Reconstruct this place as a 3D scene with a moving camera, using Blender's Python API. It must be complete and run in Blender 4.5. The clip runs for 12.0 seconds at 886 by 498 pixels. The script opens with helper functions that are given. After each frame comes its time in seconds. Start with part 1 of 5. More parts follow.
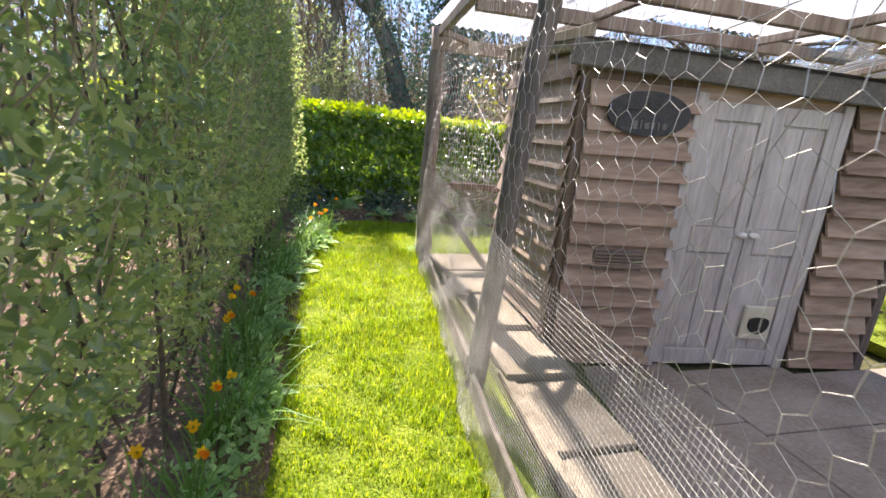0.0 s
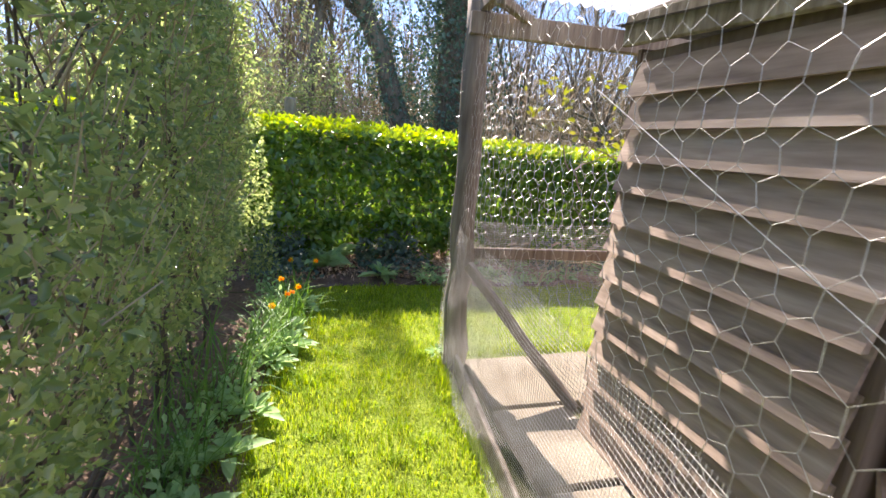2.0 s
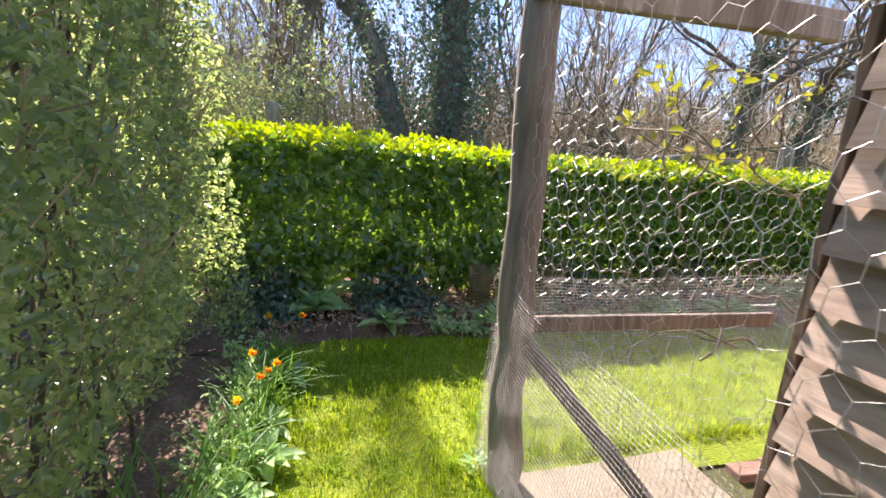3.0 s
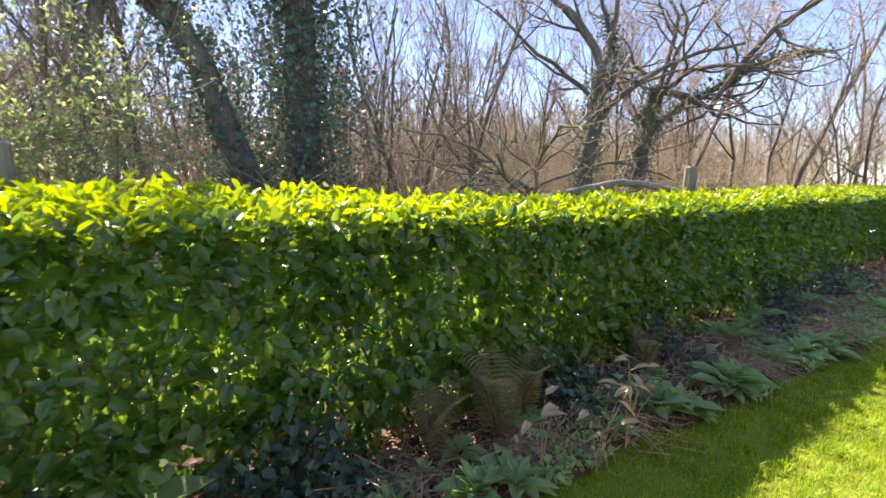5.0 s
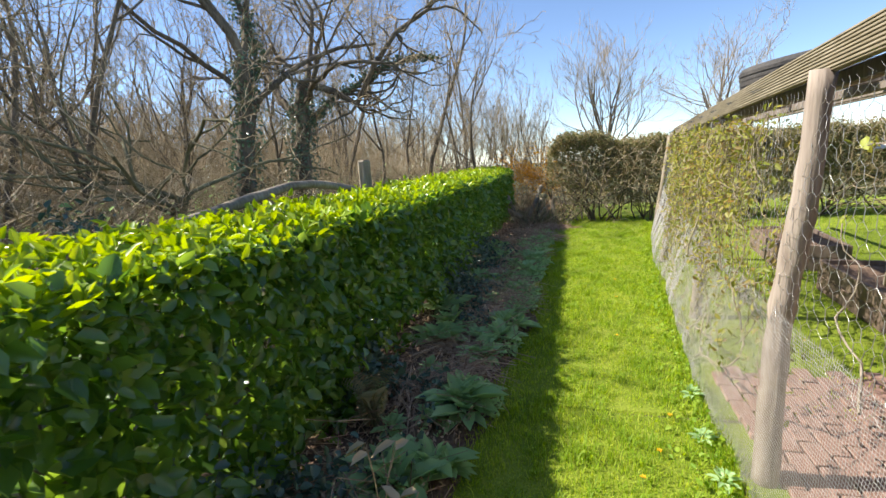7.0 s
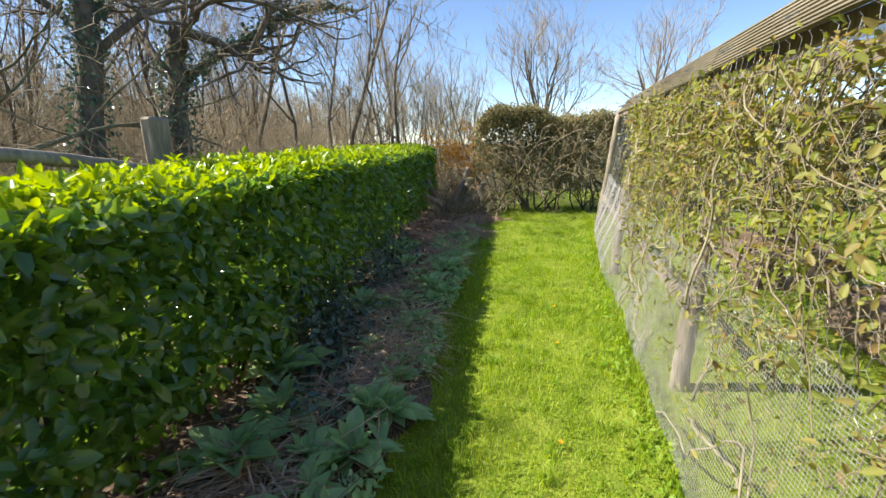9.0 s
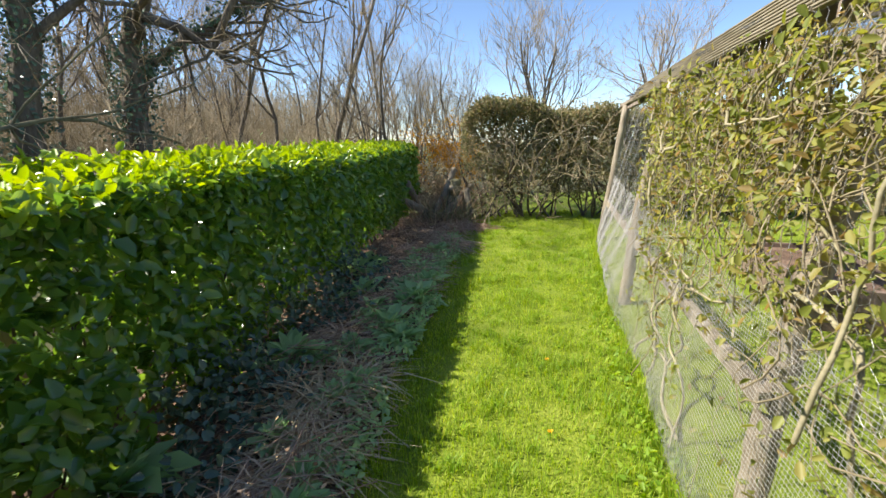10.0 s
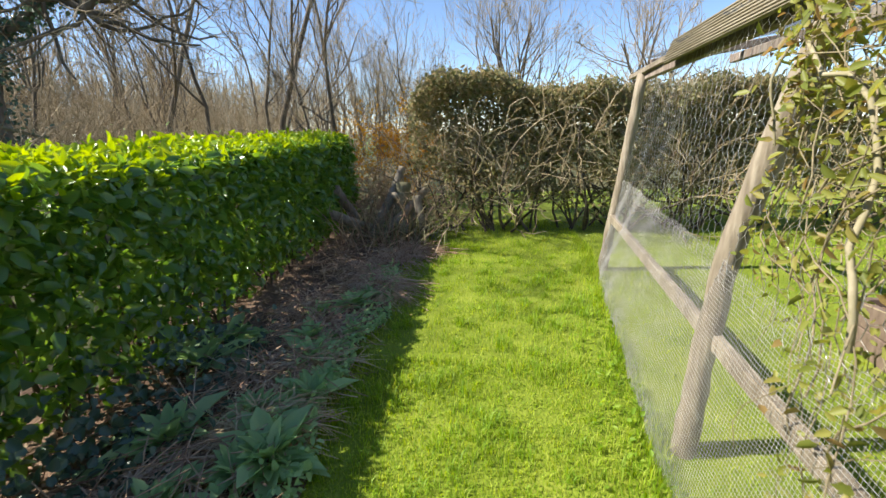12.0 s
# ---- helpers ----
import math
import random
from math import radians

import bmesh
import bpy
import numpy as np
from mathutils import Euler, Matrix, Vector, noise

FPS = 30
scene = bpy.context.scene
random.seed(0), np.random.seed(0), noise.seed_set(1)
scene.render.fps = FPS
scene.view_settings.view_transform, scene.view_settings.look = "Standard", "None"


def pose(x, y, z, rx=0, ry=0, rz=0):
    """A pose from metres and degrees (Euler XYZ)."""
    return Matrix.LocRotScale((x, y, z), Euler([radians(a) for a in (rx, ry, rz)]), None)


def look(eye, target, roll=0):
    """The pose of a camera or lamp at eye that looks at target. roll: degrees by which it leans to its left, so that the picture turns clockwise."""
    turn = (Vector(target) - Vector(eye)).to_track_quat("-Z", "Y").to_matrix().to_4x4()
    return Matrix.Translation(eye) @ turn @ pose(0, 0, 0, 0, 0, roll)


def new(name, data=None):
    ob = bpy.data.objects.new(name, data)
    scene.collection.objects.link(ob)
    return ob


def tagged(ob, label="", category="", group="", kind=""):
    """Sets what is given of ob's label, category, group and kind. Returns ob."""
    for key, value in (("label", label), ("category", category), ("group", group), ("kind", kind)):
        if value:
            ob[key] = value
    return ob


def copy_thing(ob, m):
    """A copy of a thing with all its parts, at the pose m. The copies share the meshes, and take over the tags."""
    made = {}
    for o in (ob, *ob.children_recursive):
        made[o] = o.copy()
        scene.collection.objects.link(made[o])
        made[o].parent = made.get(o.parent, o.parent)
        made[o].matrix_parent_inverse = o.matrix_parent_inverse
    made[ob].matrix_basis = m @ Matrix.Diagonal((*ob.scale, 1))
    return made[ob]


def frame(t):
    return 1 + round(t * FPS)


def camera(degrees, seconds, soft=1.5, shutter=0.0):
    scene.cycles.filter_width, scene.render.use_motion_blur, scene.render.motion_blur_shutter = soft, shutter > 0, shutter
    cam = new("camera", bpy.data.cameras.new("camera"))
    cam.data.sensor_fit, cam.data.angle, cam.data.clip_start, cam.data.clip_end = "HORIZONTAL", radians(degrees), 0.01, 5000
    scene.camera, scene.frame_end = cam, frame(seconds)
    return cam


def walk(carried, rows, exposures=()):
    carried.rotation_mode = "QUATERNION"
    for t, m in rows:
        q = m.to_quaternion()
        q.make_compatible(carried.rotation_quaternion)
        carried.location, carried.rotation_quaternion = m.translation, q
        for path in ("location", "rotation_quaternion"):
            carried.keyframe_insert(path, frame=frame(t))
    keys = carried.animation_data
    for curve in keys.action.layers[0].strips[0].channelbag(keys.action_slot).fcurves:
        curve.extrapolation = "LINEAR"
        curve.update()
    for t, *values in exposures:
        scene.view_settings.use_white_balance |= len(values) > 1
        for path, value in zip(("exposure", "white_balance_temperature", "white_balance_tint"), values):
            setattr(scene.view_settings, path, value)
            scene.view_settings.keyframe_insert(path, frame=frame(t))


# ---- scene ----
cam = camera(89.0, 12.0, shutter=0.12)
METRES, EYE, TILT, LEAN, TURN = 11.6, 1.3, -14.6, -4.5, -13.0
ROWS = [
    (0.0, 0.0, 0.0, 0.0, 0.0, 0.0, 0.0),
    (0.5, -0.0013, 0.039, 0.0148, 0.36, 0.9, -0.58),
    (1.0, -0.0101, 0.0793, 0.0281, -0.05, 0.9, -0.25),
    (1.5, -0.0186, 0.1174, 0.0408, -0.5, 0.87, 0.36),
    (2.0, -0.0279, 0.1551, 0.0547, -1.0, 1.21, 0.91),
    (2.5, -0.0372, 0.195, 0.0682, -1.56, 1.65, 1.28),
    (4.5, -0.0621, 0.3442, 0.1219, -8.82, 2.56, 5.14),
    (5.0, -0.0647, 0.3755, 0.1374, -19.52, 2.62, 8.87),
    (5.5, -0.0578, 0.3988, 0.1485, -31.34, 1.57, 13.0),
    (6.0, -0.0414, 0.4198, 0.1566, -43.19, -1.04, 16.31),
    (6.5, -0.0234, 0.4426, 0.1591, -53.36, -4.51, 18.1),
    (7.0, 0.0035, 0.4572, 0.1563, -60.27, -7.74, 18.59),
    (7.5, 0.0424, 0.464, 0.1539, -64.29, -10.3, 18.32),
    (9.5, 0.231, 0.501, 0.135, -68.49, -12.76, 16.65),
    (10.0, 0.2809, 0.5069, 0.1312, -68.51, -12.93, 16.72),
    (10.5, 0.3288, 0.5191, 0.1275, -68.72, -13.17, 16.9),
    (11.0, 0.3761, 0.5268, 0.1249, -69.24, -13.59, 17.02),
    (11.5, 0.4239, 0.5314, 0.1222, -70.18, -14.26, 17.13),
    (12.0, 0.4732, 0.5399, 0.1218, -71.69, -15.18, 17.2),
]
walk(cam, [(t, pose(0, 0, EYE, TILT, LEAN, TURN) @ pose(METRES * x, METRES * y, METRES * z, 90 + pitch, roll, yaw)) for t, x, y, z, yaw, pitch, roll in ROWS],
     [(0.0, 1.84, 6800, 19), (2.5, 1.84, 6700, 21), (4.5, 1.9, 6900, 26), (5.5, 1.62, 6850, 20), (6.5, 1.22, 6750, 12), (9.5, 1.18, 6650, 10), (12.0, 1.12, 6650, 10)])

# ---- light ----
SUN_AZ, SUN_EL = 5.0, 43.0          # degrees left of +y, degrees above the horizon
world = bpy.data.worlds.new("sky")
scene.world = world
world.use_nodes = True
sky = world.node_tree.nodes.new("ShaderNodeTexSky")
sky.sky_type, sky.sun_disc = "NISHITA", False
sky.sun_elevation, sky.sun_rotation = radians(SUN_EL), radians(-SUN_AZ)
sky.ozone_density, sky.dust_density, sky.air_density = 3.5, 0.05, 0.72
back = world.node_tree.nodes["Background"]
back.inputs["Strength"].default_value = 0.104
world.node_tree.links.new(sky.outputs[0], back.inputs["Color"])
sun = new("sun", bpy.data.lights.new("sun", "SUN"))
sun.data.energy, sun.data.angle, sun.data.color = 4.6, radians(0.55), (1.0, 0.95, 0.86)
to_sun = Vector((-math.sin(radians(SUN_AZ)) * math.cos(radians(SUN_EL)), math.cos(radians(SUN_AZ)) * math.cos(radians(SUN_EL)), math.sin(radians(SUN_EL))))
sun.matrix_world = look(to_sun * 60, (0, 0, 0))

# ---- materials ----


def material(name, stops, scale=6.0, rough=0.8, bump=0.3, fine=40.0, stretch=(1, 1, 1), island=0.0, through_light=0.0, metal=0.0, gloss=0.3, bump_size=0.01, coords="Object"):
    """Noise at two scales mixed through a colour ramp; island: how much whole pieces differ; through_light: share of translucency."""
    m = bpy.data.materials.new(name)
    m.use_nodes = True
    n, k = m.node_tree.nodes, m.node_tree.links
    p = n["Principled BSDF"]
    tc, mp = n.new("ShaderNodeTexCoord"), n.new("ShaderNodeMapping")
    mp.inputs["Scale"].default_value = stretch
    k.new(tc.outputs[coords], mp.inputs["Vector"])
    a, b = n.new("ShaderNodeTexNoise"), n.new("ShaderNodeTexNoise")
    a.inputs["Scale"].default_value, b.inputs["Scale"].default_value = scale, fine
    a.inputs["Detail"].default_value, b.inputs["Detail"].default_value = 4, 5
    for t in (a, b):
        k.new(mp.outputs[0], t.inputs["Vector"])
    mix = n.new("ShaderNodeMath")
    mix.operation = "MULTIPLY_ADD"
    half = n.new("ShaderNodeMath")
    half.operation = "MULTIPLY"
    half.inputs[1].default_value = 0.45
    k.new(b.outputs["Fac"], half.inputs[0])
    k.new(a.outputs["Fac"], mix.inputs[0])
    mix.inputs[1].default_value = 0.55
    k.new(half.outputs[0], mix.inputs[2])
    value = mix.outputs[0]
    if island:
        geo = n.new("ShaderNodeNewGeometry")
        blend = n.new("ShaderNodeMix")
        blend.inputs[0].default_value = island
        k.new(value, blend.inputs[2])
        k.new(geo.outputs["Random Per Island"], blend.inputs[3])
        value = blend.outputs[0]
    ramp = n.new("ShaderNodeValToRGB")
    e = ramp.color_ramp.elements
    lo, hi = (0.0, 1.0) if island > 0.5 else (0.32, 0.68)
    for i, c in enumerate(stops):
        pos = lo + (hi - lo) * i / max(1, len(stops) - 1)
        el = e[i] if i < 2 else e.new(pos)
        el.position, el.color = pos, (*c, 1)
    k.new(value, ramp.inputs[0])
    k.new(ramp.outputs[0], p.inputs["Base Color"])
    p.inputs["Roughness"].default_value, p.inputs["Metallic"].default_value = rough, metal
    p.inputs["Specular IOR Level"].default_value = gloss
    if bump:
        bp = n.new("ShaderNodeBump")
        bp.inputs["Strength"].default_value, bp.inputs["Distance"].default_value = bump, bump_size
        k.new(b.outputs["Fac"], bp.inputs["Height"])
        k.new(bp.outputs[0], p.inputs["Normal"])
    if through_light:
        tr, mx = n.new("ShaderNodeBsdfTranslucent"), n.new("ShaderNodeMixShader")
        hsv = n.new("ShaderNodeHueSaturation")
        hsv.inputs["Hue"].default_value, hsv.inputs["Saturation"].default_value, hsv.inputs["Value"].default_value = 0.475, 1.15, 2.2
        k.new(ramp.outputs[0], hsv.inputs["Color"])
        k.new(hsv.outputs[0], tr.inputs["Color"])
        mx.inputs[0].default_value = through_light
        k.new(p.outputs[0], mx.inputs[1])
        k.new(tr.outputs[0], mx.inputs[2])
        k.new(mx.outputs[0], n["Material Output"].inputs["Surface"])
    return m


M_SOIL = material("soil", [(0.085, 0.052, 0.034), (0.18, 0.115, 0.077), (0.30, 0.205, 0.14)], 5, 0.95, 0.9, 45, bump_size=0.03)
M_GROUND = material("ground", [(0.05, 0.07, 0.02), (0.09, 0.09, 0.035), (0.12, 0.10, 0.055)], 0.8, 0.95, 0.6, 20, bump_size=0.03)
M_TURF = material("turf", [(0.12, 0.17, 0.015), (0.19, 0.25, 0.02), (0.27, 0.31, 0.04)], 3, 0.95, 0.8, 60, bump_size=0.02)
M_GRASS = material("grass", [(0.115, 0.21, 0.014), (0.185, 0.30, 0.018), (0.27, 0.38, 0.03), (0.37, 0.43, 0.08)], 1.6, 0.55, 0, 9, island=0.45, through_light=0.4, gloss=0.2)
M_TUFT = material("tuft_grass", [(0.10, 0.21, 0.018), (0.20, 0.32, 0.03), (0.33, 0.42, 0.07)], 1.6, 0.5, 0, 9, island=0.6, through_light=0.42, gloss=0.3)
M_LAUREL = material("laurel_leaf", [(0.055, 0.13, 0.026), (0.095, 0.20, 0.036), (0.145, 0.26, 0.048), (0.21, 0.32, 0.07)], 2, 0.24, 0, 30, island=0.75, through_light=0.36, gloss=0.9)
M_YOUNG = material("young_leaf", [(0.15, 0.25, 0.016), (0.24, 0.36, 0.02), (0.33, 0.42, 0.035)], 2, 0.35, 0, 30, island=0.75, through_light=0.33, gloss=0.5)
M_PRIVET = material("privet_leaf", [(0.085, 0.13, 0.06), (0.155, 0.22, 0.088), (0.24, 0.305, 0.115), (0.38, 0.41, 0.20)], 2, 0.22, 0, 30, island=0.75, through_light=0.45, gloss=1.0)
M_SCRUB = material("scrub_leaf", [(0.11, 0.125, 0.055), (0.19, 0.195, 0.088), (0.27, 0.24, 0.12), (0.34, 0.28, 0.165)], 2, 0.5, 0, 30, island=0.75, through_light=0.35)
M_IVY = material("ivy_leaf", [(0.045, 0.085, 0.055), (0.075, 0.13, 0.08), (0.12, 0.18, 0.105)], 2, 0.3, 0, 30, island=0.75, through_light=0.12, gloss=0.6)
M_HERB = material("herb_leaf", [(0.20, 0.33, 0.14), (0.30, 0.45, 0.20), (0.40, 0.54, 0.27)], 2, 0.55, 0, 30, island=0.7, through_light=0.3)
M_STRAP = material("strap_leaf", [(0.06, 0.15, 0.03), (0.10, 0.21, 0.045), (0.15, 0.28, 0.06)], 2, 0.45, 0, 30, island=0.7, through_light=0.3)
M_CLIMB = material("climber_leaf", [(0.11, 0.14, 0.03), (0.19, 0.22, 0.045), (0.30, 0.30, 0.08), (0.22, 0.12, 0.06)], 2, 0.45, 0, 30, island=0.8, through_light=0.4)
M_BUD = material("yellow_bud", [(0.20, 0.26, 0.04), (0.29, 0.33, 0.06), (0.36, 0.36, 0.09)], 2, 0.6, 0, 30, island=0.8, through_light=0.2)
M_ORANGE = material("orange_twig", [(0.30, 0.16, 0.02), (0.48, 0.27, 0.03), (0.55, 0.36, 0.05)], 2, 0.7, 0, 30, island=0.8, through_light=0.3)
M_PETAL = material("petal_yellow", [(0.62, 0.42, 0.02), (0.74, 0.52, 0.03)], 20, 0.5, 0.1, 60, through_light=0.3)
M_PETAL2 = material("petal_orange", [(0.66, 0.24, 0.01), (0.72, 0.32, 0.02)], 20, 0.5, 0.1, 60, through_light=0.3)
M_DRY = material("dry_stalk", [(0.20, 0.105, 0.065), (0.42, 0.27, 0.17), (0.62, 0.46, 0.31), (0.30, 0.14, 0.09)], 3, 0.85, 0, 40, island=0.8)
M_FERN = material("dry_fern", [(0.16, 0.17, 0.085), (0.27, 0.265, 0.14), (0.33, 0.25, 0.14)], 3, 0.85, 0, 40, island=0.7, through_light=0.2)
M_BARK = material("bark", [(0.085, 0.068, 0.048), (0.16, 0.13, 0.095), (0.28, 0.235, 0.175)], 2.5, 0.9, 0.9, 18, (1, 1, 0.25), bump_size=0.04)
M_TWIG = material("twig", [(0.24, 0.18, 0.10), (0.37, 0.285, 0.17), (0.48, 0.39, 0.26)], 0.5, 0.85, 0, 12, island=0.5)
M_MOSSBARK = material("mossy_bark", [(0.10, 0.09, 0.055), (0.19, 0.175, 0.10), (0.29, 0.27, 0.16)], 2.5, 0.9, 0.8, 18, (1, 1, 0.25), bump_size=0.03)
M_STRAW = material("pale_straw", [(0.36, 0.24, 0.12), (0.54, 0.40, 0.22), (0.68, 0.54, 0.34)], 3, 0.85, 0, 40, island=0.8)
M_CANE = material("pale_cane", [(0.20, 0.18, 0.10), (0.30, 0.265, 0.16), (0.40, 0.35, 0.24)], 6, 0.7, 0.3, 40)
M_STEM = material("hedge_stem", [(0.055, 0.043, 0.032), (0.11, 0.088, 0.065), (0.17, 0.14, 0.105)], 4, 0.9, 0, 40)
M_DARKPOST = material("dark_post", [(0.06, 0.05, 0.043), (0.135, 0.112, 0.098), (0.25, 0.21, 0.18)], 5, 0.85, 0.8, 34, (1, 1, 0.12), bump_size=0.012)
M_LOG = material("pale_log", [(0.13, 0.105, 0.075), (0.27, 0.225, 0.165), (0.44, 0.385, 0.30)], 5, 0.85, 0.8, 34, (1, 1, 0.2), bump_size=0.012)
M_VINE = material("vine_stem", [(0.14, 0.11, 0.07), (0.24, 0.20, 0.12), (0.34, 0.29, 0.19)], 6, 0.8, 0.3, 40)
M_POST = material("weathered_post", [(0.14, 0.105, 0.085), (0.26, 0.21, 0.17), (0.42, 0.36, 0.30)], 5, 0.85, 0.8, 34, (1, 1, 0.12), bump_size=0.012)
M_BOARD = material("weathered_board", [(0.17, 0.11, 0.08), (0.38, 0.27, 0.20), (0.58, 0.46, 0.37)], 4, 0.8, 0.6, 30, (0.12, 1, 1), island=0.25, bump_size=0.006)
M_SIDE = material("weathered_side_board", [(0.15, 0.105, 0.08), (0.43, 0.325, 0.255), (0.68, 0.57, 0.48)], 4, 0.8, 0.6, 30, (1, 0.12, 1), island=0.25, bump_size=0.006)
M_DOOR = material("grey_door", [(0.34, 0.305, 0.28), (0.46, 0.42, 0.39), (0.58, 0.54, 0.51)], 5, 0.75, 0.5, 40, (1, 1, 0.15), bump_size=0.004)
M_FASCIA = material("dark_felt", [(0.08, 0.075, 0.07), (0.14, 0.13, 0.12), (0.20, 0.19, 0.175)], 6, 0.9, 0.6, 60)
M_DECK = material("decking_board", [(0.13, 0.105, 0.06), (0.22, 0.19, 0.125), (0.32, 0.28, 0.20)], 5, 0.8, 0.5, 40, (0.12, 1, 1))
M_WIRE = material("galvanised_wire", [(0.30, 0.29, 0.27), (0.52, 0.50, 0.47), (0.80, 0.78, 0.74)], 20, 0.33, 0, 60, metal=0.8, gloss=0.5)
M_MESH = material("dull_zinc_mesh", [(0.33, 0.32, 0.30), (0.45, 0.43, 0.41), (0.58, 0.56, 0.54)], 20, 0.5, 0, 60, metal=0.25, gloss=0.5)
M_SLAB = material("concrete_slab", [(0.19, 0.155, 0.115), (0.28, 0.235, 0.175), (0.36, 0.31, 0.245)], 4, 0.9, 0.5, 70, bump_size=0.006)
M_BRICK = material("brick_paver", [(0.20, 0.12, 0.09), (0.30, 0.19, 0.15), (0.38, 0.27, 0.22)], 5, 0.9, 0.5, 60, bump_size=0.005)
M_DECKFLOOR = material("porch_floor", [(0.19, 0.155, 0.122), (0.28, 0.235, 0.19), (0.37, 0.32, 0.27)], 3, 0.9, 0.4, 40)
M_WHITE = material("white_plastic", [(0.66, 0.64, 0.58), (0.74, 0.72, 0.67)], 6, 0.5, 0.05, 60)
M_CREAM = material("cream_plastic", [(0.55, 0.50, 0.38), (0.64, 0.60, 0.48)], 8, 0.5, 0.05, 60)
M_BLACK = material("black_plastic", [(0.015, 0.015, 0.016), (0.04, 0.04, 0.042)], 10, 0.5, 0.2, 80)
M_RUBBER = material("tyre_rubber", [(0.045, 0.043, 0.042), (0.10, 0.095, 0.09)], 8, 0.75, 0.4, 60)
M_SLATE = material("slate_sign", [(0.03, 0.03, 0.032), (0.07, 0.068, 0.068)], 12, 0.6, 0.5, 50)
M_LETTER = material("letter_paint", [(0.12, 0.115, 0.105), (0.19, 0.18, 0.165)], 20, 0.7, 0, 50)
M_PANEL = material("fence_panel", [(0.10, 0.07, 0.05), (0.18, 0.13, 0.10), (0.25, 0.19, 0.15)], 3, 0.85, 0.5, 30, (1, 1, 0.15))


def clear_sheet(name, least, most):
    m = bpy.data.materials.new(name)
    m.use_nodes = True
    n, k = m.node_tree.nodes, m.node_tree.links
    tr, tl, mx, gl, mg = (n.new("ShaderNodeBsdf" + c) if c[0] != "M" else n.new("ShaderNodeMixShader") for c in ("Transparent", "Translucent", "Mix", "Glossy", "Mix"))
    tc, ns = n.new("ShaderNodeTexCoord"), n.new("ShaderNodeTexNoise")
    k.new(tc.outputs["Object"], ns.inputs["Vector"])
    ns.inputs["Scale"].default_value = 3
    ramp = n.new("ShaderNodeMapRange")
    ramp.inputs[3].default_value, ramp.inputs[4].default_value = least, most
    k.new(ns.outputs["Fac"], ramp.inputs[0])
    tr.inputs["Color"].default_value = (0.80, 0.82, 0.84, 1)
    tl.inputs["Color"].default_value = (0.58, 0.58, 0.58, 1)
    gl.inputs["Roughness"].default_value = 0.15
    k.new(ramp.outputs[0], mx.inputs[0])
    k.new(tr.outputs[0], mx.inputs[1])
    k.new(tl.outputs[0], mx.inputs[2])
    mg.inputs[0].default_value = 0.08
    k.new(mx.outputs[0], mg.inputs[1])
    k.new(gl.outputs[0], mg.inputs[2])
    k.new(mg.outputs[0], n["Material Output"].inputs["Surface"])
    return m


M_CLEAR = clear_sheet("milky_roof_sheet", 0.4, 0.8)
M_CLEAR2 = clear_sheet("clear_roof_sheet", 0.02, 0.12)

# ---- mesh helpers ----
RNG = np.random.default_rng(7)


def mesh_of(name, verts, faces, mat, smooth=False):
    """A mesh from an array of points and an array (or list of arrays) of faces of equal size."""
    me = bpy.data.meshes.new(name)
    groups = faces if isinstance(faces, list) else [faces]
    groups = [np.asarray(g, dtype=np.int32) for g in groups if len(g)]
    loops = np.concatenate([g.ravel() for g in groups])
    sizes = np.concatenate([np.full(len(g), g.shape[1], dtype=np.int32) for g in groups])
    starts = np.concatenate([[0], np.cumsum(sizes)[:-1]]).astype(np.int32)
    me.vertices.add(len(verts))
    me.vertices.foreach_set("co", np.asarray(verts, dtype=np.float32).ravel())
    me.loops.add(len(loops))
    me.loops.foreach_set("vertex_index", loops)
    me.polygons.add(len(sizes))
    me.polygons.foreach_set("loop_start", starts)
    me.polygons.foreach_set("loop_total", sizes)
    if smooth:
        me.polygons.foreach_set("use_smooth", np.ones(len(sizes), dtype=bool))
    me.update(calc_edges=True)
    me.materials.append(mat)
    return me


def under(ob, parent):
    if parent is not None:
        ob.parent = parent
    return ob


def base(name, label, category, group="", kind="", at=(0, 0, 0), turn=0.0):
    e = tagged(new(name), label, category, group, kind)
    e.empty_display_size = 0.1
    e.matrix_world = pose(*at, 0, 0, turn)
    return e


def part(name, bm, mat, parent=None, label="", smooth=False):
    me = bpy.data.meshes.new(name)
    bmesh.ops.recalc_face_normals(bm, faces=bm.faces)
    bm.to_mesh(me)
    bm.free()
    me.materials.append(mat)
    if smooth:
        me.polygons.foreach_set("use_smooth", np.ones(len(me.polygons), dtype=bool))
    ob = under(new(name, me), parent)
    return tagged(ob, label) if label else ob


def npart(name, verts, faces, mat, parent=None, label="", smooth=False):
    ob = under(new(name, mesh_of(name, verts, faces, mat, smooth)), parent)
    return tagged(ob, label) if label else ob


def box(size, at=(0, 0, 0), bevel=0.004, m=None, bm=None):
    """A bevelled block, its middle at `at`, or posed by the matrix m."""
    one = bmesh.new()
    bmesh.ops.create_cube(one, size=1.0)
    bmesh.ops.scale(one, vec=size, verts=one.verts)
    if bevel:
        bmesh.ops.bevel(one, geom=one.edges[:], offset=bevel, segments=1, affect="EDGES")
    bmesh.ops.transform(one, matrix=m if m is not None else Matrix.Translation(at), verts=one.verts)
    if bm is None:
        return one
    tmp = bpy.data.meshes.new("joined")
    one.to_mesh(tmp)
    one.free()
    bm.from_mesh(tmp)
    bpy.data.meshes.remove(tmp)
    return bm


